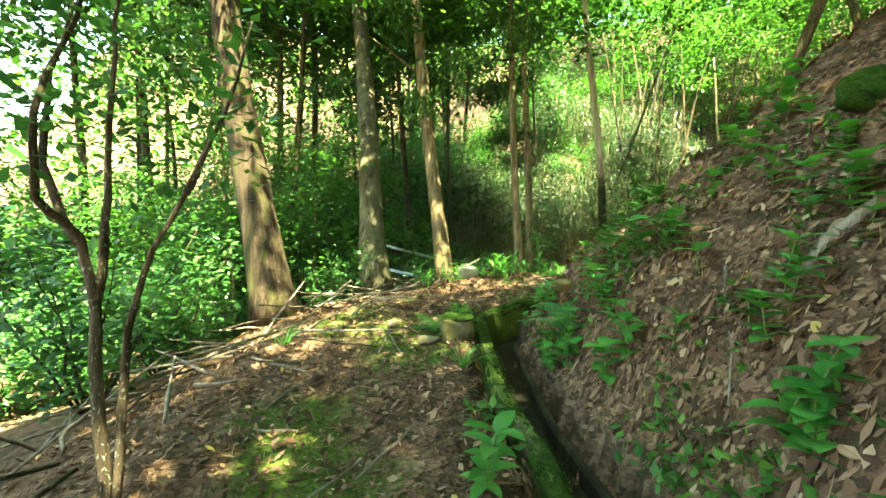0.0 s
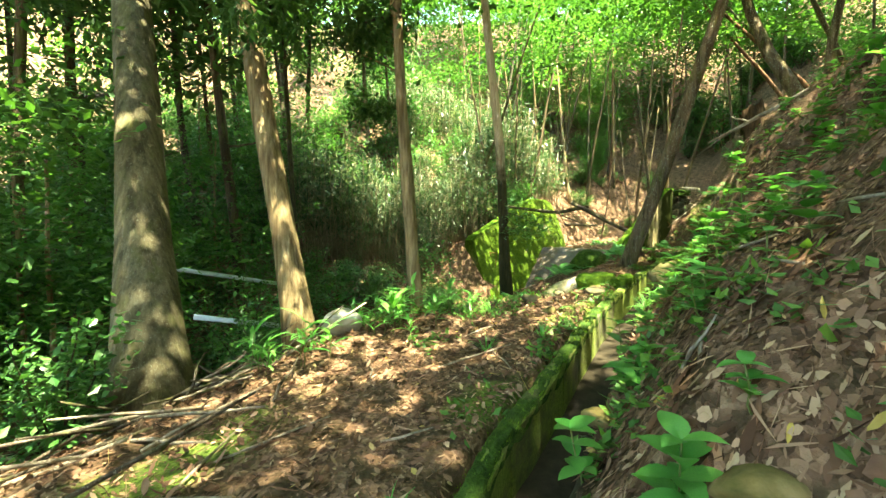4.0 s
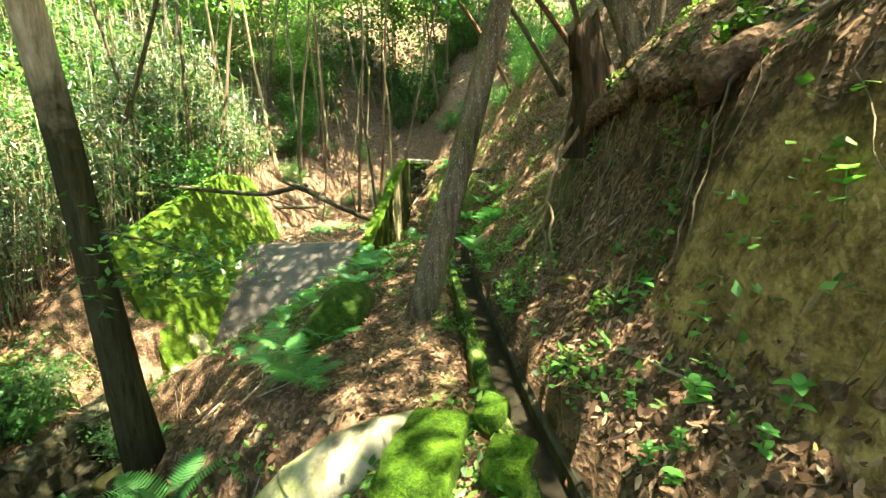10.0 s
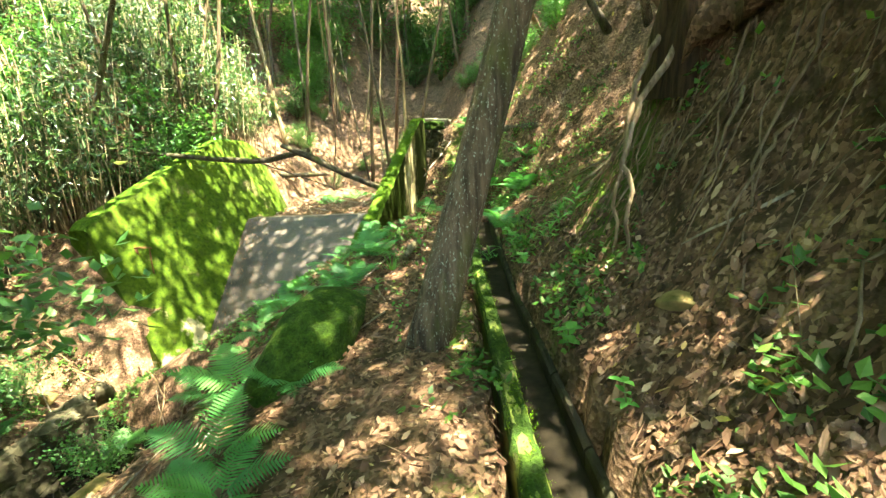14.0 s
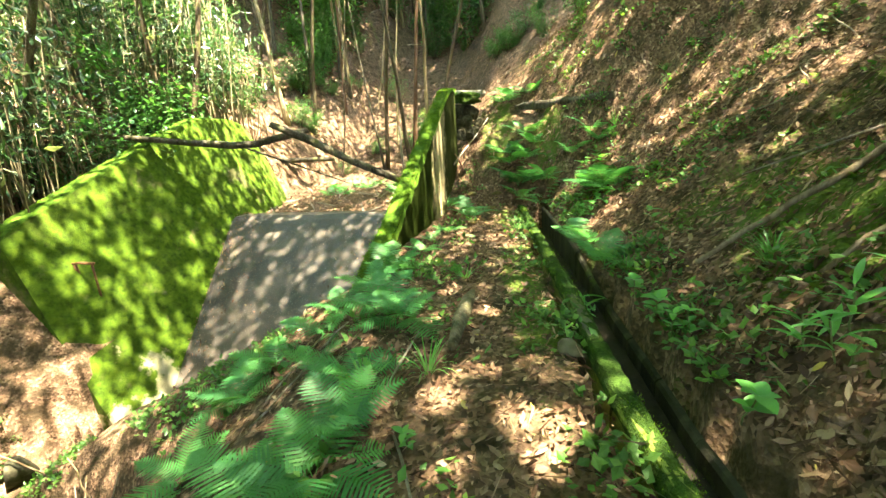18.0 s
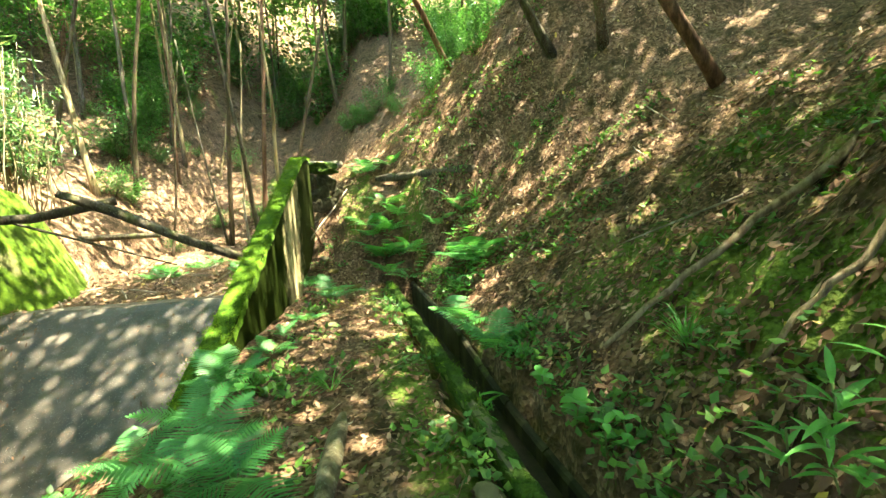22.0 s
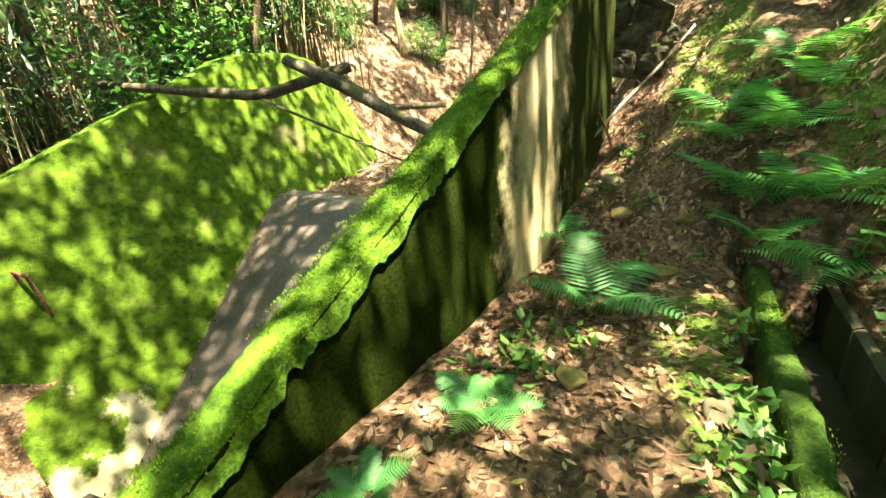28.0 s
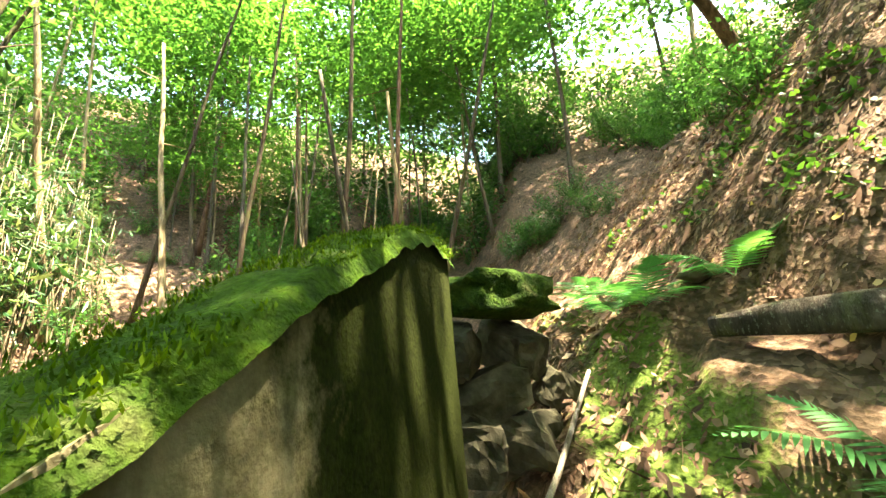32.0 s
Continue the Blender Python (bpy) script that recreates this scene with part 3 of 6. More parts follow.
# ---- dam walls and chute ----
def wing_wall(name, p_in, p_out, profile, base, cap_label, batter=0.0):
    """A wall along the dam: profile lists (q, top), base lists (q, bottom); moss lies on its top."""
    holder = new(name)
    qs = np.arange(profile[0][0], profile[-1][0] + 0.001, 0.14)
    tq, tz = zip(*profile)
    bq, bz = zip(*base)
    bm = bmesh.new()
    rows_ = []
    for q in qs:
        top, bot = float(np.interp(q, tq, tz)) - 0.025, float(np.interp(q, bq, bz))
        ring = []
        for k in range(9):
            z = bot + (top - bot) * k / 8
            ring.append((p_in + batter * (top - z), z))
        ring2 = [(p_out, bot + (top - bot) * k / 8) for k in range(8, -1, -1)]
        rows_.append([bm.verts.new(from_dam(q, p + 0.005 * noise.noise(Vector((q * 1.5, p, z * 1.5))), z)) for p, z in ring + ring2])
    n = len(rows_[0])
    for a, b in zip(rows_, rows_[1:]):
        for k in range(n):
            bm.faces.new((a[k], a[(k + 1) % n], b[(k + 1) % n], b[k]))
    bm.faces.new(rows_[0]), bm.faces.new(rows_[-1][::-1])
    bmesh.ops.recalc_face_normals(bm, faces=bm.faces)
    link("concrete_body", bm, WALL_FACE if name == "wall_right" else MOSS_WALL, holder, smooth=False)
    # moss cushion on the top
    bm = bmesh.new()
    rows_ = []
    lo, hi = min(p_in, p_out), max(p_in, p_out)
    for q in np.arange(profile[0][0] - 0.02, profile[-1][0] + 0.03, 0.03):
        top = float(np.interp(q, tq, tz))
        row = []
        for k in range(13):
            f = k / 12
            p = lo - 0.013 + (hi - lo + 0.026) * f
            v = Vector((q * 9, p * 9, 0))
            h = 0.016 * (1 - (2 * f - 1) ** 4) - 0.016 + 0.014 * noise.noise(v) + 0.010 * noise.noise(v * 3)
            if f in (0.0, 1.0):
                h = -0.055 + 0.035 * noise.noise(v * 0.35) + 0.02 * noise.noise(v * 1.6)
                if f == 1.0 and name == "wall_right":
                    h -= (1 - float(smooth(14.0, 15.2, q))) * (0.05 + 0.04 * noise.noise(v * 0.5) + 0.05 * noise.noise(v * 2.3))
                    p += 0.006
            row.append(bm.verts.new(from_dam(q, p, top + h)))
        rows_.append(row)
    for a, b in zip(rows_, rows_[1:]):
        for k in range(12):
            bm.faces.new((a[k], a[k + 1], b[k + 1], b[k]))
    bmesh.ops.recalc_face_normals(bm, faces=bm.faces)
    link("moss_cap", bm, MOSS, holder, cap_label, smooth=True)
    return holder


WALL_R = [(12.0, -0.10), (12.4, 0.12), (13.0, 0.34), (13.5, 0.60), (14.0, 0.83), (14.6, 1.13), (15.2, 1.41), (15.75, 1.68), (16.3, 1.94), (16.65, 2.10), (17.0, 2.18), (17.4, 2.17)]
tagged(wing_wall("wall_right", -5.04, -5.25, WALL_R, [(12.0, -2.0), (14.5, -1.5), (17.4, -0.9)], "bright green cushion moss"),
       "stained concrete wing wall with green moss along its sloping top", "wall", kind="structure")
WALL_L = [(12.75, 0.22), (12.9, 0.36), (16.8, 1.95), (17.2, 2.03), (18.2, 2.02), (18.7, 1.85), (19.4, 1.0), (19.9, 0.2)]
tagged(wing_wall("wall_left", -11.0, -11.45, WALL_L, [(12.75, -4.2), (16.7, -0.9), (19.9, -0.7)], "yellow-green moss along the top edge", 0.36),
       "moss-covered green concrete wing wall of a small dam", "wall", kind="structure")


def chute():
    bm = bmesh.new()
    rows_ = []
    for q in np.arange(12.4, 17.05, 0.15):
        z = -0.22 - max(16.7 - q, 0) * 0.86
        row = []
        for p in np.linspace(-10.3, -5.25, 24):
            v = Vector((q, p, 0))
            row.append(bm.verts.new(from_dam(q, p, z + 0.03 * noise.noise(v * 0.7) + 0.008 * noise.noise(v * 4))))
        rows_.append(row)
    for a, b in zip(rows_, rows_[1:]):
        for k in range(23):
            bm.faces.new((a[k], a[k + 1], b[k + 1], b[k]))
    ext = bmesh.ops.extrude_face_region(bm, geom=bm.faces[:])
    bmesh.ops.translate(bm, verts=[v for v in ext["geom"] if isinstance(v, bmesh.types.BMVert)], vec=(0, 0, -0.3))
    bmesh.ops.recalc_face_normals(bm, faces=bm.faces)
    return link("chute_slab", bm, SLAB, smooth=False)


tagged(chute(), "dark wet concrete spillway slab flecked with pale grit", "spillway", kind="structure")


# ---- trees ----
def leaf_cloud(count, centres, spread, size, seed, droop=0.2, long=1.7):
    """Small folded leaves scattered in clumps."""
    rng = np.random.default_rng(seed)
    c = np.asarray(centres, float)
    pick = rng.integers(0, len(c), count)
    pos = c[pick] + rng.normal(0, 1, (count, 3)) * np.asarray(spread)
    ang, tilt = rng.uniform(0, 2 * np.pi, count), rng.normal(-droop, 0.45, count)
    ln = size * rng.uniform(0.6, 1.3, count)
    d = np.stack([np.cos(ang) * np.cos(tilt), np.sin(ang) * np.cos(tilt), np.sin(tilt)], 1)
    s = np.stack([-np.sin(ang), np.cos(ang), rng.normal(0, 0.35, count)], 1)
    half = (ln / long / 2)[:, None]
    a, e = pos, pos + d * ln[:, None]
    m = pos + d * (ln * 0.45)[:, None] - np.array((0, 0, 1)) * (ln * 0.06)[:, None]
    verts = np.stack([a, m + s * half, e, m - s * half], 1).reshape(-1, 3)
    base = np.arange(count)[:, None] * 4
    faces = (base + np.array([0, 1, 2, 3])).tolist()
    return verts.tolist(), faces


def limb_points(a, b, bend, n, seed):
    a, b = Vector(a), Vector(b)
    out = []
    for i in range(n + 1):
        t = i / n
        w = Vector((noise.noise(Vector((seed, t * 2.2, 0))), noise.noise(Vector((seed, 0, t * 2.2 + 5))), 0.4 * noise.noise(Vector((0, seed, t * 2)))))
        out.append(a.lerp(b, t) + w * bend * math.sin(math.pi * min(t * 1.2, 1)))
    return out


CROWN_CACHE = {}


def crown_mesh(kind, variant):
    """Leaves of one crown about its own origin, shared by like trees."""
    key = (kind, variant)
    if key not in CROWN_CACHE:
        rng = np.random.default_rng(100 + variant)
        if kind == "cedar":
            h = rng.uniform(0, 6, 60)
            a = rng.uniform(0, 6.28, 60)
            r = (1.7 - 0.22 * h) * rng.uniform(0.3, 1.0, 60)
            cen = np.stack([np.cos(a) * r, np.sin(a) * r, h - 0.25 * r], 1)
            v, f = leaf_cloud(2200, cen, (0.30, 0.30, 0.16), 0.20, variant, 0.35, 2.2)
        elif kind in ("broad", "thin"):
            cen = rng.normal(0, 1, (20, 3)) * (1.6, 1.6, 0.9)
            v, f = leaf_cloud(2300, cen, (0.38, 0.38, 0.16), 0.15, variant, 0.15, 1.9)
        else:
            cen = rng.normal(0, 1, (30, 3)) * (1.1, 1.1, 0.6)
            v, f = leaf_cloud(1800, cen, (0.32, 0.32, 0.13), 0.13, variant, 0.1, 1.9)
        me = bpy.data.meshes.new("crown")
        me.from_pydata(v, [], f)
        me.materials.append(LEAF_CEDAR if kind == "cedar" else LEAF_CANOPY)
        CROWN_CACHE[key] = me
    return CROWN_CACHE[key]


def tree(place, top, r0, r1, bark, label, kind="broad", crown_at=None, crown_scale=1.0, variant=0, flare=1.5, branches=3, seed=1.0, category="tree", group=""):
    """A trunk from place to top, with limbs near its head and a crown of leaves."""
    place, top = Vector(place), Vector(top)
    ob = thing("tree", place, label, category, group)
    span = top - place
    n = 14
    pts = limb_points((0, 0, -0.25), span, 0.05 * span.length ** 0.5, n, seed)
    radii = [(r0 + (r1 - r0) * (i / n)) * (1 + (flare - 1) * max(0, 1 - i / n * 9)) for i in range(n + 1)]
    part("trunk", tube(pts, radii, 12, 0.10, seed), bark, ob)
    rng = random.Random(int(seed * 100))
    for k in range(branches):
        t = rng.uniform(0.45, 0.92)
        a = rng.uniform(0, 6.28)
        p0 = pts[int(t * n)]
        ln = rng.uniform(0.7, 1.9)
        p1 = p0 + Vector((math.cos(a) * ln, math.sin(a) * ln, rng.uniform(-0.1, 0.7)))
        part("limb", tube(limb_points(p0, p1, 0.12, 5, seed + k), [r1 * 0.5 * (1 - 0.16 * i) for i in range(6)], 6), bark, ob)
    if crown_at is not None:
        for i, c in enumerate(crown_at):
            cr = new("crown", crown_mesh(kind, (variant + i) % 4))
            cr.parent = ob
            cr.location = Vector(c)
            cr.rotation_euler = (0, 0, seed * 3 + i * 1.7)
            cr.scale = (crown_scale,) * 3
    return ob


def two_tone_bark():
    m, n, l, b = material("two_tone_bark", 0.95)
    f = noise_tex(n, l, coords(n, l, (1, 1, 0.1)), 26, 6, 0.7)
    # sunlight on the upper trunk is put into this pale tone; moss darkens the foot
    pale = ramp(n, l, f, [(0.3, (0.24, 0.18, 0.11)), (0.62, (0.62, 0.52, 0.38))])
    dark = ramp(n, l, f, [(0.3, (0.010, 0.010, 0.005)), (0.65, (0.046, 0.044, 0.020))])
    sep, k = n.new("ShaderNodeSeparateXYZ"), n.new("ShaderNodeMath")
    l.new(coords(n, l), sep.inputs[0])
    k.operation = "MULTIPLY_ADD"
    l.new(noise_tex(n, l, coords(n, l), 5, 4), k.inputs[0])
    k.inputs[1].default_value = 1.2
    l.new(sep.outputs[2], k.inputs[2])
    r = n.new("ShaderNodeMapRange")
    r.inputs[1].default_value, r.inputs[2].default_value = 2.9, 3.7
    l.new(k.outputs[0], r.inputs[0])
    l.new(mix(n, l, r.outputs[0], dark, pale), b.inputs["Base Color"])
    bump(n, l, b, f, 0.9, 0.03)
    return m


TREES = [
    # base, a point higher up its trunk, base radius, radius there, bark, label
    ((-2.68, 0.88), (-3.55, 0.90, 4.0), 0.24, 0.19, CEDAR, "thick brown cedar trunk with shaggy bark beside the trail"),
    ((-2.60, 2.98), (-4.20, 4.72, 4.0), 0.25, 0.20, GREYBARK, "tall grey-green cedar trunk with a dark knot"),
    ((-2.05, 4.70), (-2.83, 5.12, 4.0), 0.165, 0.13, PALE, "leaning sunlit cedar trunk with vines at its foot"),
    ((-0.77, 5.67), (-0.95, 5.32, 4.0), 0.085, 0.07, PALE, "slender pale brown trunk on the edge of the trail"),
    ((-1.00, 7.32), (-1.55, 8.78, 4.0), 0.115, 0.09, PALE, "slender pale trunk peeling in the sun"),
    ((0.70, 8.58), (0.30, 7.90, 4.0), 0.105, 0.075, two_tone_bark(), "thin trunk, dark with moss below, pale above with sunlight painted in"),
    ((3.00, 8.56), (4.20, 8.19, 4.0), 0.14, 0.13, OAK, "leaning rough trunk speckled with grey lichen"),
]
for i, ((x, y), head, r0, r1, bark, label) in enumerate(TREES):
    z = ground_at(x, y)
    base, knee = Vector((x, y, z)), Vector(head)
    up = (knee - base) * 2.4
    # crowns far off trunks 4 and 5 are added overhead to shade hollow and bank
    tree(base, base + up, r0, r1 * 0.55, bark, label, "cedar" if bark is CEDAR else "broad", ([up * 0.72 + Vector((0.2, -0.4, 0)), up * 0.86, up * 0.95 + Vector((0.3, 1.0, 0)), up * 1.05] if i < 4 else [up * 0.72 + Vector((0.2, -0.4, 0)), up * 0.86, up * 0.95 + Vector((2.2, 2.9, 0)), up * 0.8 + Vector((1.2, 1.8, 0)), up * 0.85 + Vector((0.5, 1.8, 0.5)), up * 0.8 + Vector((-1.5, 1.0, 0)), up * 1.05] if i == 4 else [up * 0.85 + Vector((2.0, 1.6, 0)), up * 0.95, up * 1.05, up * 0.9 + Vector((1.2, 3.0, 0.5)), up * 0.82 + Vector((3.2, 2.6, -0.4)), up * 0.88 + Vector((0.6, 4.4, 0.2))] if i == 5 else [up * 0.95, up * 1.05]), 1.3, i, 1.5 if i < 6 else 1.2, seed=i + 1.3, group="trees along the trail")

rng = random.Random(5)


def clear_of_path(x, y, gap):
    u, yy = offsets(np.array([x]), np.array([y]))
    return abs(u[0]) > gap


# woods round about
def wood(count, x0, x1, y0, y1, gap, barks, rmin, rmax, hmin, hmax, label, kind, seed, keep=None):
    g = random.Random(seed)
    made = 0
    tries = 0
    while made < count and tries < count * 30:
        tries += 1
        x, y = g.uniform(x0, x1), g.uniform(y0, y1)
        if not clear_of_path(x, y, gap) or (keep and not keep(x, y)):
            continue
        z = ground_at(x, y)
        h = g.uniform(hmin, hmax)
        r = g.uniform(rmin, rmax)
        lean = Vector((g.uniform(-0.09, 0.09), g.uniform(-0.09, 0.09), 1)) * h
        base = Vector((x, y, z))
        crowns = [lean * 0.78 + Vector((g.uniform(-1.6, 1.6), g.uniform(-1.6, 1.6), 0)), lean * 0.88, lean * 1.02 + Vector((g.uniform(-1.2, 1.2), g.uniform(-1.2, 1.2), 0))] if kind != "low" else [lean * 0.55, lean * 0.95]
        if kind in ("thin", "bare"):
            lean = Vector((lean.x * 2.6, lean.y * 2.0, lean.z))
            crowns = [lean * 1.02] if kind == "thin" else []
        tree(base, base + lean, r, r * 0.4, g.choice(barks), label, kind, crowns, g.uniform(1.1, 1.7) if kind not in ('low', 'thin') else g.uniform(0.7, 1.2), g.randrange(4), 1.3, 2, g.uniform(0, 50), group="trees of the wood")
        made += 1


def open_slope(x, y):
    q, p = 0.65 * x + 0.76 * y, 0.76 * x - 0.65 * y
    return not_dam(x, y) and not (q < 33 and -12.5 < p < -1.5)


def not_dam(x, y):
    q, p = 0.65 * x + 0.76 * y, 0.76 * x - 0.65 * y
    return not (11.5 < q < 22.5 and -12.2 < p < -4)


def far_enough(x, y):
    return not_dam(x, y) and not (-4.2 < x < 0.6 and -2 < y < 9)


def overhead(x, y):
    u, yy = offsets(np.array([x]), np.array([y]))
    return (u[0] > 3.3 or u[0] < -4.0) and far_enough(x, y)


def shading(x, y):
    return offsets(np.array([x]), np.array([y]))[0][0] > 3.2 and not_dam(x, y)


wood(27, -8, 22, 27, 44, 2.0, [PALE, CEDAR, DARKBARK], 0.05, 0.11, 10, 15, "slim straight trunk on the far wooded slope", "broad", 11, not_dam)
# extra upslope trees, added for the shade of their crowns
wood(2, 14, 19, 4, 9, 5.0, [DARKBARK, OAK], 0.06, 0.11, 7, 10, "slim dark trunk shading the steep slope above the trail", "broad", 33, shading)
wood(5, 2, 14, 22.5, 31, 1.0, [CEDAR, REDBARK, DARKBARK], 0.05, 0.10, 8, 12, "slim bare trunk on the leaf-strewn far slope", "thin", 36, not_dam)
wood(10, 2, 14, 20.5, 30, 1.0, [CEDAR, REDBARK, PALE], 0.05, 0.10, 8, 12, "slim bare trunk on the leaf-strewn far slope", "bare", 46, not_dam)
wood(6, 13, 21, 21, 34, 1.8, [PALE, DARKBARK, CEDAR], 0.05, 0.11, 9, 13, "slim trunk at the head of the gully", "broad", 19, not_dam)
wood(34, -16, -4, -8, 24, 4.5, [CEDAR, DARKBARK, CEDAR], 0.08, 0.18, 8, 14, "straight cedar trunk in the woods below the trail", "cedar", 12, far_enough)
wood(6, 9, 17, -6, 24, 5.0, [DARKBARK, OAK, PALE], 0.05, 0.12, 6, 10, "slim dark trunk shading the steep slope above the trail", "broad", 13, overhead)
wood(14, -10, 18, 26, 38, 2.5, [DARKBARK, PALE], 0.03, 0.06, 3, 6, "young leafy tree in the undergrowth", "low", 14, open_slope)
wood(30, -15, -4, -6, 22, 4.6, [DARKBARK, PALE], 0.03, 0.06, 2.5, 5, "young leafy tree in the undergrowth", "low", 15, far_enough)
# trees out of view behind the start, added to shade its ground
wood(5, 0, 6, -10.5, -5.6, 1.7, [DARKBARK, OAK], 0.08, 0.13, 7.5, 10, "unseen dark trunk added for shade behind the trail's start", "broad", 37)
wood(3, -2.5, 2.5, -12, -6.5, 1.5, [CEDAR], 0.10, 0.15, 10, 13, "unseen tall cedar added for shade behind the trail's start", "cedar", 35)
# more unseen trees, added uphill of the start as shade
wood(7, 3.5, 12, -13, -1.0, 3.4, [DARKBARK, OAK, CEDAR], 0.07, 0.14, 7, 11, "unseen dark trunk added for shade upslope of the trail", "broad", 17, shading)
wood(12, 7, 15, -6, 8, 4.5, [DARKBARK], 0.03, 0.05, 2.0, 3.5, "young leafy tree on the slope", "low", 16, overhead)
# added to shade the upper right slope, then the start again
wood(2, 11.5, 16, 5.0, 9.5, 5.0, [DARKBARK, OAK, CEDAR], 0.06, 0.12, 7, 10, "slim dark trunk shading the steep slope above the trail", "broad", 41, shading)
wood(5, 3.2, 7, -8, -3, 3.0, [DARKBARK, OAK], 0.07, 0.12, 7, 10, "unseen dark trunk added for shade upslope of the trail", "broad", 42, shading)
wood(18, 0, 13, 20, 29, 1.0, [PALE, CEDAR, DARKBARK], 0.04, 0.09, 6, 11, "slim bare trunk on the leaf-strewn far slope", "bare", 43, not_dam)


# added trees, their crowns set along the sun's rays to shade walls and path
for i, (x, y, tip) in enumerate(((10.3, 12.9, (6.3, 15.1, 10.5)), (12.2, 16.8, (7.6, 17.6, 11.0)), (10.5, 12.1, (7.0, 11.5, 9.6)), (10.8, 5.2, (5.9, 5.3, 11.0)), (7.4, 1.3, (3.5, 0.6, 9.6)), (9.4, 10.2, (6.5, 12.0, 6.6)), (-0.6, 20.2, (2.7, 17.4, 10.0)), (6.9, -1.6, (2.3, -1.7, 9.4)), (13.6, 10.6, (10.7, 12.5, 10.8)))):
    base = Vector((x, y, ground_at(x, y)))
    up = Vector(tip) - base
    tree(base, Vector(tip), 0.08, 0.035, (DARKBARK, REDBARK, OAK, DARKBARK)[i % 4], "slim leaning trunk added to shade the trail and the stream", "broad", [up, up * 1.02 + Vector((-1.5, 0.9, 0.2)), up * 0.98 + Vector((-0.6, 2.1, -0.4)), up + Vector((0.9, -0.9, 0.3))][:(3, 1, 1, 2, 2, 1, 2, 2, 3)[i]], 0.8 if i == 5 else 1.3, i, 1.3, 2, 60.0 + i, group="trees of the wood")


# ---- woods in the distance ----
def far_woods():
    g = np.random.default_rng(8)
    cen = []
    while len(cen) < 1500:
        if len(cen) < 800:
            x, y = g.uniform(-26, 32), g.uniform(36, 58)
        elif len(cen) < 1250:
            x, y = g.uniform(-34, -15), g.uniform(-14, 40)
        else:
            x, y = g.uniform(20, 34), g.uniform(-8, 40)
        z = float(ground_height(np.array([x]), np.array([y]))[0])
        cen.append((x, y, z + g.uniform(0.3, 11)))
    v, f = leaf_cloud(75000, cen, (0.9, 0.9, 0.5), 0.34, 5, 0.2, 1.6)
    return raw("far_woods", v, f, LEAF_CANOPY)


tagged(far_woods(), "dense green foliage of the woods in the distance", "foliage", kind="stuff")


# ---- understorey ----
def share(name, verts, faces, mat, smooth_it=False):
    me = bpy.data.meshes.new(name)
    me.from_pydata([tuple(v) for v in verts], [], faces)
    me.materials.append(mat)
    if smooth_it:
        me.polygons.foreach_set("use_smooth", [True] * len(me.polygons))
    return me


def join_tubes(lines, radii, sides=5):
    bm = bmesh.new()
    for line, r in zip(lines, radii):
        b = tube(line, r, sides)
        me = bpy.data.meshes.new("tmp")
        b.to_mesh(me)
        b.free()
        bm.from_mesh(me)
        bpy.data.meshes.remove(me)
    return bm


def mesh_of(name, bm, mat):
    me = bpy.data.meshes.new(name)
    bm.to_mesh(me)
    bm.free()
    me.materials.append(mat)
    me.polygons.foreach_set("use_smooth", [True] * len(me.polygons))
    return me


SHRUBS = []
for v in range(5):
    g = np.random.default_rng(40 + v)
    lines, radii, tips = [], [], []
    for k in range(7):
        a, ln = g.uniform(0, 6.28), g.uniform(0.8, 1.5)
        tip = Vector((math.cos(a) * 0.55 * ln, math.sin(a) * 0.55 * ln, ln))
        pts = limb_points((0, 0, -0.1), tip, 0.16, 6, v * 10 + k)
        lines.append(pts)
        radii.append([0.014 * (1 - 0.12 * i) for i in range(7)])
        tips += [tuple(p) for p in pts[2:]]
    verts, faces = leaf_cloud(1500, tips, (0.17, 0.17, 0.13), 0.095, 60 + v, 0.1, 1.9)
    SHRUBS.append((mesh_of("stem", join_tubes(lines, radii, 4), DARKBARK), share("foliage", verts, faces, LEAF_BUSH)))

BAMBOOS = []
for v in range(4):
    g = np.random.default_rng(80 + v)
    lines, radii, tips = [], [], []
    for k in range(26):
        x, y = g.normal(0, 0.38, 2)
        h = g.uniform(1.4, 3.2)
        tip = Vector((x + g.normal(0, 0.22), y + g.normal(0, 0.22), h))
        lines.append(limb_points((x, y, -0.1), tip, 0.10, 4, v * 30 + k))
        radii.append([0.012, 0.011, 0.009, 0.006, 0.003])
        if k % 3:
            tips += [tuple(Vector((x, y, 0)).lerp(tip, t)) for t in (0.55, 0.7, 0.82, 0.93, 1.0)]
    verts, faces = leaf_cloud(560, tips, (0.18, 0.18, 0.14), 0.22, 90 + v, 0.45, 5.0)
    BAMBOOS.append((mesh_of("culm", join_tubes(lines, radii, 4), DRY_CULM),
                    share("foliage", verts, faces, LEAF_BAMBOO)))


def clump(name, pair, place, scale, turn, label, category, group):
    ob = thing(name, place, label, category, group, turn)
    ob.scale = (scale,) * 3
    for me in pair:
        new(me.name.split(".")[0], me).parent = ob
    return ob


def scatter(count, seed, region, gap, smin, smax, kinds, name, label, category, group, keep=not_dam):
    g = random.Random(seed)
    made = tries = 0
    while made < count and tries < count * 40:
        tries += 1
        x, y = g.uniform(*region[0]), g.uniform(*region[1])
        if not clear_of_path(x, y, gap) or not keep(x, y):
            continue
        clump(name, g.choice(kinds), (x, y, ground_at(x, y) - 0.03), g.uniform(smin, smax), g.uniform(0, 6.28), label, category, group)
        made += 1


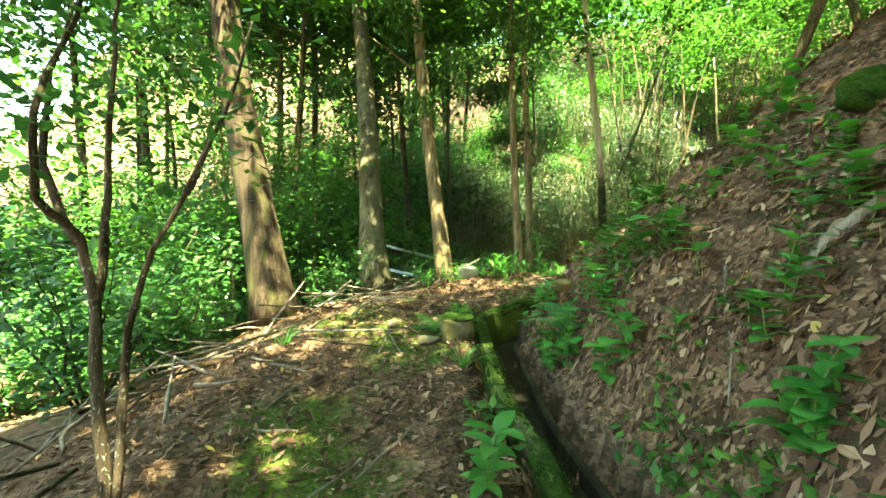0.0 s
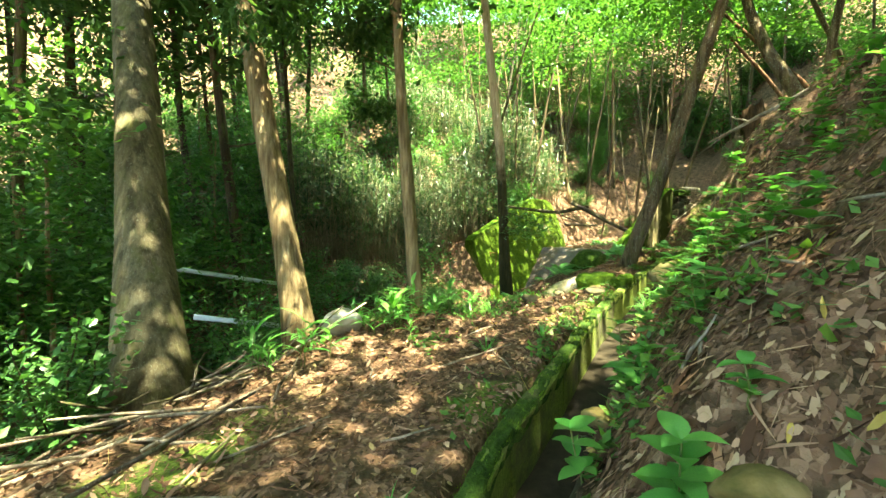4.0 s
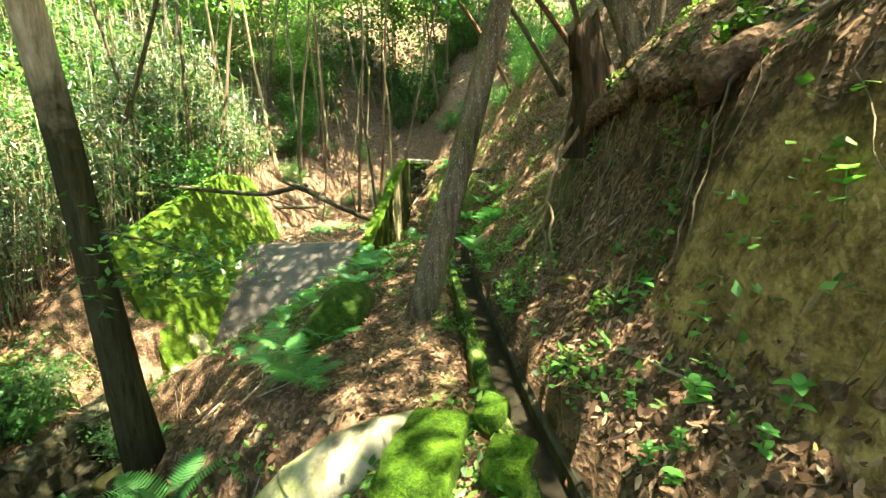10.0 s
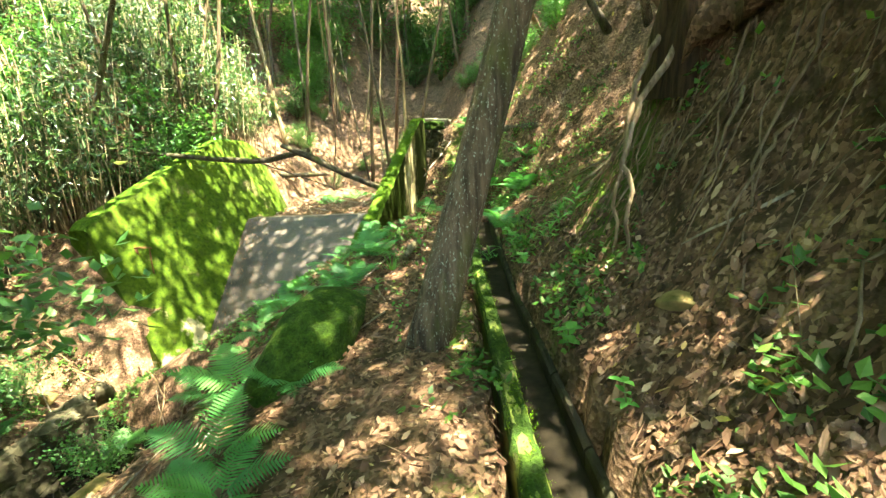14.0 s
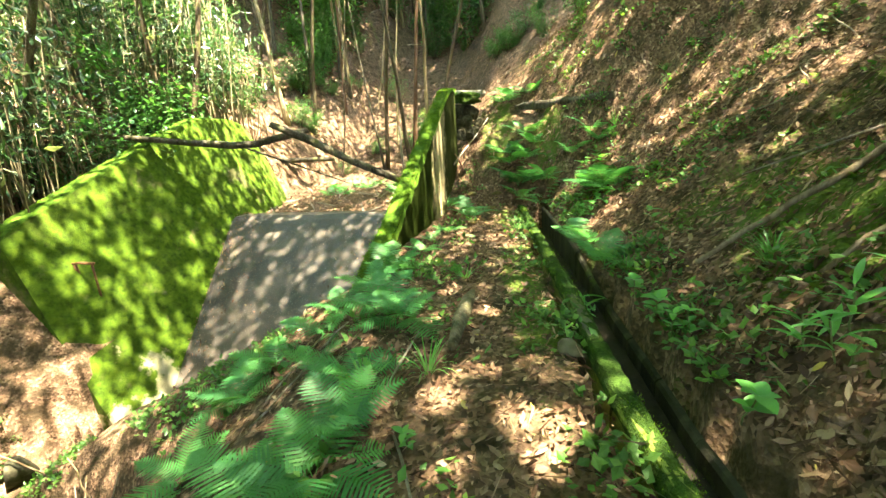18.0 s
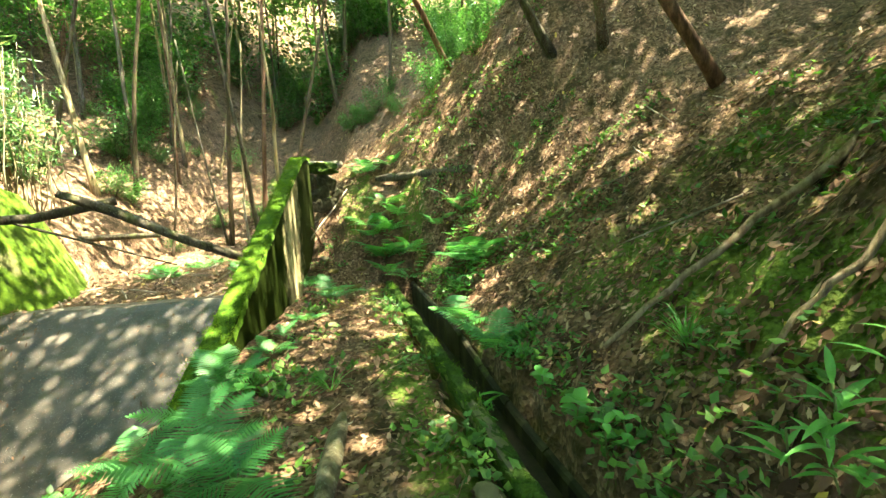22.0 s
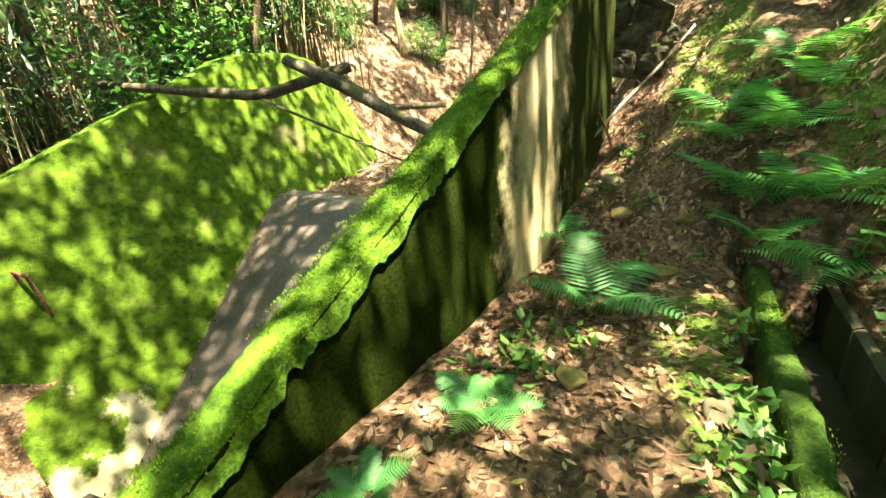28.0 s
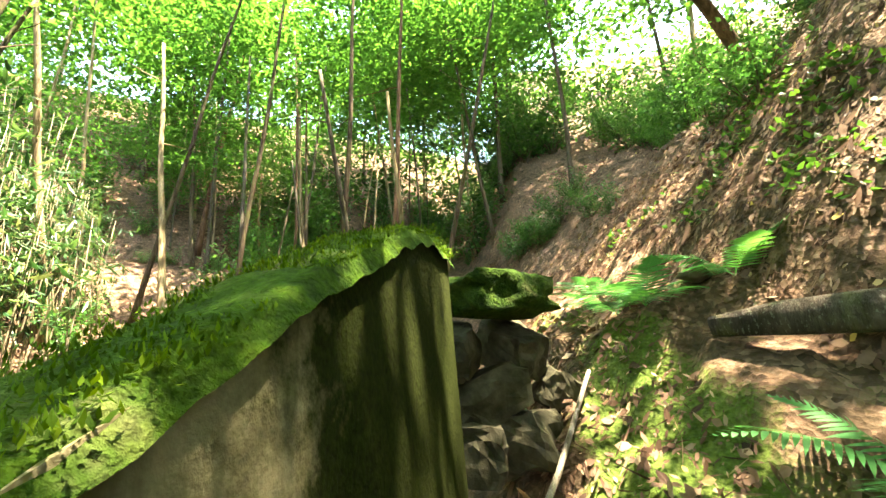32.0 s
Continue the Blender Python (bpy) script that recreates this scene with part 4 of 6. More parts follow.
def left_bank(x, y):
    q, p = 0.65 * x + 0.76 * y, 0.76 * x - 0.65 * y
    return p < -12.0 and q > 13.2 or p < -12.9


def left_low(x, y):
    u, yy = offsets(np.array([x]), np.array([y]))
    return u[0] < -3.0 and not_dam(x, y)


def right_high(x, y):
    u, yy = offsets(np.array([x]), np.array([y]))
    return u[0] > 3.0


scatter(96, 21, ((-8, 4.5), (11, 27)), 6.0, 0.9, 1.5, BAMBOOS, "bamboo_grass", "thicket of dry bamboo grass with pale green leaves", "bamboo", "bamboo grass on the far bank", left_bank)
scatter(26, 47, ((-5.5, 0.6), (14.0, 19.5)), 6.0, 0.6, 1.1, BAMBOOS, "bamboo_grass", "thicket of dry bamboo grass with pale green leaves", "bamboo", "bamboo grass on the far bank", lambda x, y: -15.5 < 0.76 * x - 0.65 * y < -11.9)
scatter(22, 45, ((-4.5, 0.2), (10.2, 15.0)), 4.2, 0.25, 0.6, SHRUBS, "shrub", "low dark shrub beside the stream", "shrub", "shrubs below the trail", left_low)
scatter(80, 22, ((-12, -1.0), (-4, 14)), 3.3, 0.4, 1.2, SHRUBS, "shrub", "leafy green shrub in the hollow below the trail", "shrub", "shrubs below the trail", left_low)
scatter(16, 23, ((-2, 14), (24, 40)), 2.5, 0.7, 1.6, SHRUBS, "shrub", "leafy green shrub on the far slope", "shrub", "shrubs on the far slope", open_slope)
scatter(26, 24, ((4, 16), (-5, 9)), 4.6, 0.5, 1.1, SHRUBS, "shrub", "green shrub on the slope above the trail", "shrub", "shrubs above the trail", right_high)
scatter(14, 30, ((-5, 2), (19, 28)), 6.0, 0.8, 1.6, SHRUBS, "shrub", "leafy green shrub on the far bank", "shrub", "shrubs on the far bank", left_bank)
scatter(16, 32, ((10.5, 17), (14.5, 24)), 1.4, 0.3, 0.8, SHRUBS, "shrub", "small shrub among fallen leaves on the slope", "shrub", "shrubs above the trail", not_dam)
scatter(46, 26, ((-18, -4), (6, 34)), 7.0, 1.4, 2.6, SHRUBS, "shrub", "tall leafy shrub on the far bank", "shrub", "shrubs on the far bank", lambda x, y: 0.76 * x - 0.65 * y < -14.5)
scatter(26, 27, ((9, 22), (22, 40)), 1.6, 1.2, 2.4, SHRUBS, "shrub", "tall leafy shrub at the head of the gully", "shrub", "shrubs above the trail", open_slope)
scatter(24, 29, ((-17, -6), (0, 18)), 5.0, 1.4, 2.4, SHRUBS, "shrub", "tall leafy shrub on the hillside beyond the hollow", "shrub", "shrubs below the trail", left_low)
scatter(44, 28, ((1, 14), (20.5, 32)), 1.0, 0.25, 0.8, SHRUBS, "shrub", "small shrub among fallen leaves on the far slope", "shrub", "shrubs on the far slope", not_dam)
scatter(34, 25, ((8, 20), (18, 34)), 1.6, 0.6, 1.2, SHRUBS, "shrub", "sunlit green shrub at the head of the gully", "shrub", "shrubs above the trail", open_slope)


# ---- ferns, herbs and grass ----
def frond_mesh(seed, pairs=21, length=1.0):
    g = random.Random(seed)
    verts, faces = [], []
    spine = []
    for i in range(pairs + 3):
        t = i / (pairs + 2)
        spine.append(Vector((t * length * 0.92, 0.03 * math.sin(t * 3), 0.42 * length * t - 0.52 * length * t * t)))
    for i in range(len(spine) - 1):
        a, b, w = spine[i], spine[i + 1], 0.006 * (1 - 0.8 * i / len(spine))
        k = len(verts)
        verts += [a + Vector((0, w, 0)), a - Vector((0, w, 0)), b - Vector((0, w, 0)), b + Vector((0, w, 0))]
        faces.append((k, k + 1, k + 2, k + 3))
    for i in range(3, pairs + 2):
        t = i / (pairs + 2)
        ln = length * 0.30 * (math.sin(math.pi * min(1, 0.18 + t * 0.88)) ** 0.8) * g.uniform(0.85, 1.1)
        for s in (-1, 1):
            p = spine[i]
            d = Vector((0.38, s, -0.10 + g.uniform(-0.08, 0.08))).normalized()
            side = Vector((1, -0.38 * s, 0)).normalized() * (length * 0.0155)
            k = len(verts)
            n = 4
            for j in range(n + 1):
                f = j / n
                c = p + d * ln * f - Vector((0, 0, 0.10 * ln * f * f))
                w = side * (0.8 + 0.5 * math.sin(f * 2.6)) * (1 - f) ** 0.6
                verts += [c + w, c - w]
            for j in range(n):
                faces.append((k + 2 * j, k + 2 * j + 1, k + 2 * j + 3, k + 2 * j + 2))
    return share("frond", verts, faces, LEAF_FERN)


FRONDS = [frond_mesh(s) for s in range(3)]


def fern(x, y, size, seed, count=7, label="green fern with spreading feathery fronds"):
    g = random.Random(seed)
    ob = thing("fern", (x, y, ground_at(x, y)), label, "fern", "ferns beside the trail", g.uniform(0, 6.28))
    for k in range(count):
        f = new("frond", g.choice(FRONDS))
        f.parent = ob
        s = size * g.uniform(0.75, 1.15)
        f.matrix_local = Matrix.Rotation(k * 6.28 / count + g.uniform(-0.3, 0.3), 4, "Z") @ Matrix.Rotation(-g.uniform(0.15, 0.75), 4, "Y") @ Matrix.Diagonal((s, s, s, 1))
    return ob


FERNS_SLOPE = [(3.61, 12.18), (3.81, 11.21), (2.98, 12.09), (3.18, 11.36), (2.62, 12.05), (3.31, 10.83), (3.92, 12.09), (4.8, 12.89), (5.52, 13.54), (4.46, 12.68), (5.06, 13.18), (3.75, 11.56), (2.72, 11.92), (3.12, 10.33),
               (2.93, 10.16), (2.7, 10.3), (1.02, 7.69), (1.22, 7.41), (1.73, 8.31), (1.67, 9.93), (2.17, 8.7), (0.84, 7.92), (1.73, 7.94), (0.53, 7.31), (3.4, 11.9), (2.3, 11.3), (4.2, 12.4), (1.9, 9.3), (-0.23, 0.6), (1.04, 0.41)]
FERNS_BANK = [(8.40, 15.15), (8.07, 14.48), (7.58, 14.56), (8.37, 14.12), (7.97, 15.5), (7.86, 15.23), (8.64, 13.98), (7.67, 14.74), (8.09, 15.05), (7.52, 12.89), (8.61, 13.74), (7.9, 14.6), (7.78, 14.29), (6.5, 15.30), (8.43, 15.44), (7.28, 12.36),
              (5.72, 11.06), (7.36, 12.54), (6.16, 11.73), (9.0, 16.9), (9.6, 17.6), (6.34, 14.30), (9.2, 16.2), (8.9, 16.6)]
for i, (x, y) in enumerate(FERNS_SLOPE + FERNS_BANK):
    small = 0.6 if i < len(FERNS_SLOPE) and y > 12.6 else 1.0
    fern(x, y, small * ((0.38 if i < len(FERNS_SLOPE) else 0.50) + 0.18 * ((i * 37) % 10) / 10), i, 5 + i % 3)
g = random.Random(14)
for k in range(14):
    c = from_dam(g.uniform(19.6, 21.4), g.uniform(-10.2, -6.2))
    fern(c.x, c.y, g.uniform(0.35, 0.55), 200 + k, 6)


def leaf_mesh(name, length, width, fold=0.15, tip=1.0, n=5):
    verts, faces = [], []
    for j in range(n + 1):
        t = j / n
        w = width * 0.5 * math.sin(math.pi * min(1, 0.06 + t ** 0.8 * 0.96)) ** 0.75 if j < n else 0.001
        z = 0.10 * length * math.sin(t * 2.6) - 0.10 * length * t * t * tip
        verts += [Vector((t * length, w, z + fold * w)), Vector((t * length, 0, z)), Vector((t * length, -w, z + fold * w))]
    for j in range(n):
        k = 3 * j
        faces += [(k, k + 1, k + 4, k + 3), (k + 1, k + 2, k + 5, k + 4)]
    return share(name, verts, faces, LEAF_HERB, True)


HERB_LEAVES = [leaf_mesh("leaf", 1.0, 0.62), leaf_mesh("leaf", 1.0, 0.48, 0.25), leaf_mesh("leaf", 1.0, 0.74, 0.1)]
STEM = plain_material("green_stem", [(0.3, (0.06, 0.09, 0.02)), (0.7, (0.12, 0.15, 0.04))], 0.6, 10, 0.1)


def herb(x, y, size, seed, whorls=3, label="bright green broad-leaved seedling"):
    """Leaves in tiers round a short stem."""
    g = random.Random(seed)
    ob = thing("seedling", (x, y, ground_at(x, y)), label, "plant", "seedlings beside the trail", g.uniform(0, 6.28))
    h = size * g.uniform(1.2, 2.2)
    top = Vector((g.uniform(-0.3, 0.3) * h, g.uniform(-0.3, 0.3) * h, h))
    line = limb_points((0, 0, -0.03), top, 0.02, 4, seed)
    part("stem", tube(line, [0.004] * 5, 5), STEM, ob)
    for w in range(whorls):
        p = Vector((0, 0, 0)).lerp(top, (w + 1) / whorls)
        n = g.choice((2, 3, 4)) + (1 if w == whorls - 1 else 0)
        for k in range(n):
            lf = new("leaf", HERB_LEAVES[seed % 3])
            lf.parent = ob
            s = size * g.uniform(0.7, 1.15)
            lf.matrix_local = Matrix.Translation(p) @ Matrix.Rotation(k * 6.28 / n + w * 1.1 + g.uniform(-0.3, 0.3), 4, "Z") @ Matrix.Rotation(-g.uniform(-0.15, 0.45), 4, "Y") @ Matrix.Diagonal((s, s, s, 1))
    return ob


HERBS = [(1.76, 3.16), (2.27, 3.14), (1.8, 2.68), (2.76, 4.31), (1.91, 2.61), (1.71, 3.67), (1.3, 2.28), (1.2, 1.96), (1.11, 1.84), (1.4, 3.1), (1.07, 2.66), (0.96, 2.31), (1.21, 3.15), (2.85, 3.14), (3.13, 3.86), (2.83, 3.88), (0.82, 0.81), (0.67, 0.95),
         (1.24, 0.89), (1.28, 0.68), (1.39, 0.47), (1.64, 0.85), (1.29, 0.16), (1.34, 0.04), (0.53, 1.64), (0.82, 0.5), (1.04, 0.05), (0.7, 1.12), (1.13, 0.49), (1.36, -0.36), (1.69, -0.56), (1.69, 0.21), (1.75, 0.06), (1.52, 1.17), (2.11, -0.84)]
HERBS_START = [(2.04, -0.93), (2.09, -1.24), (0.96, -1.5), (0.93, 0.07), (1.01, 0.28), (0.53, 0.94), (2.07, -1.41), (2.3, -0.4), (1.95, 0.3), (2.2, 1.1), (2.0, 1.7), (2.4, 2.3), (1.55, 1.75)]
HERBS_FAR = [(3.05, 6.67), (3.72, 7.89), (3.48, 6.39), (1.77, 7.73), (4.58, 9.33), (3.4, 7.23), (4.96, 9.91), (5.11, 10.13), (4.82, 9.11), (4.96, 9.79), (3.39, 10.86), (4.31, 12.17), (4.15, 11.87), (4.25, 12.52), (6.29, 11.01), (3.34, 10.06), (5.3, 10.42),
             (7.93, 14.23), (7.64, 14.42), (8.07, 14.16), (7.89, 14.85), (2.21, 4.95), (2.37, 4.4), (2.42, 4.3), (1.73, 3.55), (2.51, 4.54), (2.91, 5.44), (3.2, 5.9), (2.07, 5.16), (7.99, 15.02), (7.32, 13.0), (3.16, 5.38)]
for i, (x, y) in enumerate(HERBS + HERBS_START):
    herb(x, y, 0.10 + 0.06 * ((i * 7) % 5) / 5, 300 + i, 4 + i % 2, "bright green broad-leaved bush seedling on the bank")
for i, (x, y) in enumerate(HERBS_FAR):
    herb(x, y, 0.065 + 0.05 * ((i * 7) % 5) / 5, 400 + i, 2 + i % 2)
g = random.Random(77)
n = 0
while n < 60:
    x, y = g.uniform(-0.5, 5.0), g.uniform(-2.5, 6.5)
    u, yy = offsets(np.array([x]), np.array([y]))
    if 0.4 < u[0] < 2.6:
        herb(x, y, g.uniform(0.08, 0.15) * (1 - 0.5 * float(smooth(3.5, 4.5, y))), 500 + n, g.choice((2, 3, 4)), "bright green broad-leaved bush seedling on the bank")
        n += 1


def blade_clump(seed, count=26):
    g = random.Random(seed)
    verts, faces = [], []
    for k in range(count):
        a, ln, w = g.uniform(0, 6.28), g.uniform(0.5, 1.0), g.uniform(0.010, 0.022)
        d, s = Vector((math.cos(a), math.sin(a), 0)), Vector((-math.sin(a), math.cos(a), 0))
        lean = g.uniform(0.35, 0.9)
        o = d * g.uniform(0, 0.08)
        m = len(verts)
        for j in range(5):
            t = j / 4
            c = o + d * ln * lean * t + Vector((0, 0, ln * (t * 0.95 - lean * 0.75 * t * t)))
            verts += [c + s * w * (1 - t * 0.9), c - s * w * (1 - t * 0.9)]
        for j in range(4):
            faces.append((m + 2 * j, m + 2 * j + 1, m + 2 * j + 3, m + 2 * j + 2))
    return share("blade_tuft", verts, faces, LEAF_HERB)


BLADES = [blade_clump(s) for s in range(3)]
GRASS = [(-2.63, 4.19), (0.21, 6.12), (0.24, 4.99), (0.92, 10.28), (-0.35, 5.95), (-0.01, 5.6), (0.14, 3.5), (0.67, 3.78), (-0.02, 4.91), (1.91, 4.48), (3.69, 10.57), (3.33, 10.64), (4.63, 11.67), (5.62, 10.76), (5.83, 11.06),
         (5.86, 11.3), (6.87, 12.4), (5.51, 9.7), (5.6, 9.74), (9.51, 14.65), (8.91, 13.99), (9.32, 13.11), (8.82, 13.62), (-0.29, 1.15), (0.31, -0.16), (-1.45, -0.23), (-0.25, 5.36), (-1.2, 4.9), (-0.9, 4.7), (-1.6, 4.0), (-0.5, 5.0), (-1.9, 3.6), (0.3, 5.7), (0.6, 6.0), (-1.3, 4.5), (1.0, 6.5)]
for i, (x, y) in enumerate(GRASS):
    tuft = thing("grass_tuft", (x, y, ground_at(x, y) - 0.01), "tuft of arching green grass blades", "grass", "grass tufts beside the trail", i * 1.3)
    s = 0.28 + 0.14 * ((i * 13) % 7) / 7
    tuft.scale = (s, s, s)
    new("blade_tuft", BLADES[i % 3]).parent = tuft


# ---- stones, logs, sticks ----
def stone(x, y, size, seed, mat, label, sink=0.35, turn=0.0, group=""):
    ob = link("stone", rock_mesh(size, seed, 0.42), mat, smooth=True)
    ob.location = (x, y, ground_at(x, y) + size[2] * (1 - sink))
    ob.rotation_euler = (0.12 * math.sin(seed), 0.12 * math.cos(seed), turn)
    return tagged(ob, label, "stone", group)


stone(-1.40, 4.22, (0.22, 0.16, 0.17), 1, PALE_STONE, "pale grey stone at the trail's edge", 0.15, 0.4)
b = link("stone", rock_mesh((0.20, 0.17, 0.18), 7.0, 0.75), BOULDER, smooth=True)
b.location, b.rotation_euler = (2.16, 4.62, ground_at(2.16, 4.62) + 0.17), (0.1, 0.15, 0.6)
tagged(b, "round olive-brown boulder with lichen by the ditch", "stone")
stone(2.42, 9.05, (0.62, 0.30, 0.24), 3, MOSS_DARK, "large moss-covered boulder at the edge of the trail", 0.5, 0.75)
for i, (x, y, s) in enumerate([(0.77, 5.46, 0.09), (0.9, 4.69, 0.08), (1.69, 5.71, 0.12), (1.80, 6.22, 0.10), (-0.04, 0.53, 0.13), (0.74, 2.1, 0.10), (-0.74, 0.54, 0.07), (0.88, 1.0, 0.11), (-0.2, 0.26, 0.08), (6.86, 14.5, 0.10), (9.15, 16.4, 0.09), (7.96, 16.76, 0.11),
                               (7.11, 15.66, 0.09), (6.97, 15.2, 0.08), (5.49, 12.99, 0.07), (5.93, 13.6, 0.07), (4.43, 10.18, 0.07), (3.87, 7.29, 0.09), (1.25, 6.0, 0.07), (1.45, 5.9, 0.06), (6.5, 14.1, 0.06), (6.2, 13.9, 0.05), (6.4, 13.3, 0.06), (7.3, 14.9, 0.07), (6.6, 14.9, 0.06)]):
    stone(x, y, (s * 1.2, s, s * 0.55), 10 + i, (STONE, MOSSY_STONE)[i % 2], "small flat stone half sunk in the leaf litter", 0.3, i * 0.9, "stones along the trail")


def pole(name, points, radii, mat, label, category, sides=10, rough=0.15, seed=0.0, parts=()):
    ob = thing(name, points[0], label, category)
    o = Vector(points[0])
    part("stem", tube([Vector(p) - o for p in points], radii, sides, rough, seed), mat, ob)
    for pts, rr in parts:
        part("side_limb", tube([Vector(p) - o for p in pts], rr, 7, rough, seed + 2), mat, ob)
    return ob


def wavy(a, b, n, bend, seed):
    return limb_points(a, b, bend, n, seed)


# the fallen branch that spans the spillway
pole("fallen_branch", wavy((0.9, 19.3, 1.72), (3.3, 18.45, 1.36), 6, 0.12, 3.0) + wavy((3.7, 18.3, 1.36), (4.75, 18.1, 1.58), 3, 0.05, 4.0),
     [0.05, 0.055, 0.06, 0.06, 0.065, 0.07, 0.07, 0.075, 0.08, 0.08, 0.075], DARKBARK, "dark crooked fallen branch spanning the spillway", "branch", 9, 0.25, 2.0,
     [(wavy((4.0, 17.95, 1.72), (6.3, 17.0, 0.42), 8, 0.16, 6.0), [0.06, 0.075, 0.085, 0.085, 0.08, 0.08, 0.08, 0.075, 0.07]), (wavy((3.4, 18.4, 1.35), (5.3, 17.3, 0.45), 5, 0.1, 8.0), [0.02, 0.02, 0.018, 0.016, 0.014, 0.01])])
# the log across the slope
pole("fallen_log", wavy((8.78, 16.15, ground_at(8.78, 16.15) + 0.06), (8.95, 13.75, ground_at(8.95, 13.75) + 0.10), 8, 0.06, 9.0), [0.05, 0.07, 0.08, 0.075, 0.09, 0.085, 0.08, 0.085, 0.06], DARKBARK, "grey fallen log lying across the bank", "log", 14, 0.35, 5.0)
pole("fallen_log", wavy((9.6, 20.5, 2.5), (8.9, 17.6, 2.2), 6, 0.12, 10.0), [0.05, 0.06, 0.07, 0.075, 0.08, 0.085, 0.08], DEADWOOD, "pale fallen trunk lying on the gully's head", "log", 10, 0.15, 6.0)
pole("fallen_log", wavy((2.2, 24.6, 0.9), (6.4, 22.6, 0.75), 7, 0.15, 12.0), [0.06, 0.07, 0.08, 0.08, 0.085, 0.08, 0.07, 0.06], DARKBARK, "dark fallen trunk along the far bank", "log", 9, 0.2, 7.0)
# the stub of pale wood beside the path
pole("wood_stub", [(3.86, 10.57, 0.10), (4.05, 10.78, 0.15), (4.25, 11.0, 0.17), (4.41, 11.2, 0.13)], [0.03, 0.05, 0.045, 0.02], GREYBARK, "weathered grey piece of split wood on the path", "wood", 9, 0.4, 3.0)
pole("long_stick", [(x, y, max(z, ground_at(x, y) + 0.05)) for x, y, z in ((7.05, 16.05, 0.66), (7.45, 16.25, 0.95), (7.85, 16.40, 1.22), (8.35, 16.62, 1.6))], [0.014, 0.015, 0.014, 0.011], DEADWOOD, "long pale stick leaning against the bank", "stick", 6, 0.1)
pole("iron_bar", [(7.10, 15.99, 0.92), (7.12, 15.88, 0.80), (7.14, 15.78, 0.62)], [0.013, 0.013, 0.013], RUST, "short rusty iron bar stuck in the soil", "bar", 4, 0.0)
pole("peg", [(6.72, 17.71, 0.2), (6.70, 17.70, 0.9), (6.66, 17.66, 1.55)], [0.03, 0.025, 0.02], DEADWOOD, "pale upright stick standing in the stream bed", "stick", 6, 0.2)
a, c = Vector((2.98, 5.45, 1.93)), Vector((3.75, 4.7, ground_at(3.75, 4.7) + 0.02))
pole("dead_branch", wavy(a, c, 6, 0.10, 15.0), [0.010, 0.015, 0.02, 0.024, 0.027, 0.03, 0.034], DEADWOOD, "bleached dead branch lying on the upper slope", "branch", 8, 0.3, 4.0,
     [(wavy(a.lerp(c, 0.4), a.lerp(c, 0.2) + Vector((0.1, 0.12, 0.22)), 3, 0.05, 2.0), [0.012, 0.010, 0.008, 0.004]), (wavy(a.lerp(c, 0.25), a + Vector((-0.06, 0.1, -0.12)), 3, 0.05, 3.0), [0.010, 0.008, 0.006, 0.003])])


def angle_frame():
    o = Vector((0.50, 17.2, -0.32))
    ob = thing("iron_bracket", o, "rusty bent angle-iron bracket on the mossy wall", "bracket")
    part("bar", tube([(0, 0, 0), (0.18, -0.12, 0.02), (0.40, -0.25, 0.0)], [0.025] * 3, 4), RUST, ob)
    part("bar", tube([(0.12, -0.08, 0.0), (0.16, -0.05, -0.45), (0.32, -0.05, -0.95)], [0.03] * 3, 4), RUST, ob)
    part("bar", tube([(0.36, -0.22, 0.0), (0.34, -0.14, -0.4), (0.33, -0.06, -0.9)], [0.02] * 3, 4), RUST, ob)


angle_frame()


def stump():
    base = Vector((5.20, 8.05, ground_at(5.20, 8.05) - 0.05))
    ob = thing("stump", base, "broken rotten tree stump with a jagged top", "stump")
    bm = tube([(0.1, 0, -0.3), (0.05, 0, 0.0), (0.0, 0.02, 0.16), (-0.06, 0.05, 0.34), (-0.11, 0.07, 0.52), (-0.16, 0.09, 0.72)], [0.34, 0.25, 0.20, 0.17, 0.14, 0.09], 16, 0.7, 4.0, False)
    bmesh.ops.scale(bm, vec=(1.05, 1.05, 1.6), verts=bm.verts)
    top = max(v.co.z for v in bm.verts)
    for v in bm.verts:
        if v.co.z > 0.7:
            a = math.atan2(v.co.y, v.co.x)
            v.co.z += 0.36 * math.sin(a * 1.0 + 2.4) + 0.10 * noise.noise(Vector((a * 3, 0, 1)))
    part("trunk", bm, bark_material("rotten_wood", (0.014, 0.009, 0.006), (0.085, 0.052, 0.029), 0.0, 0.1), ob)


stump()


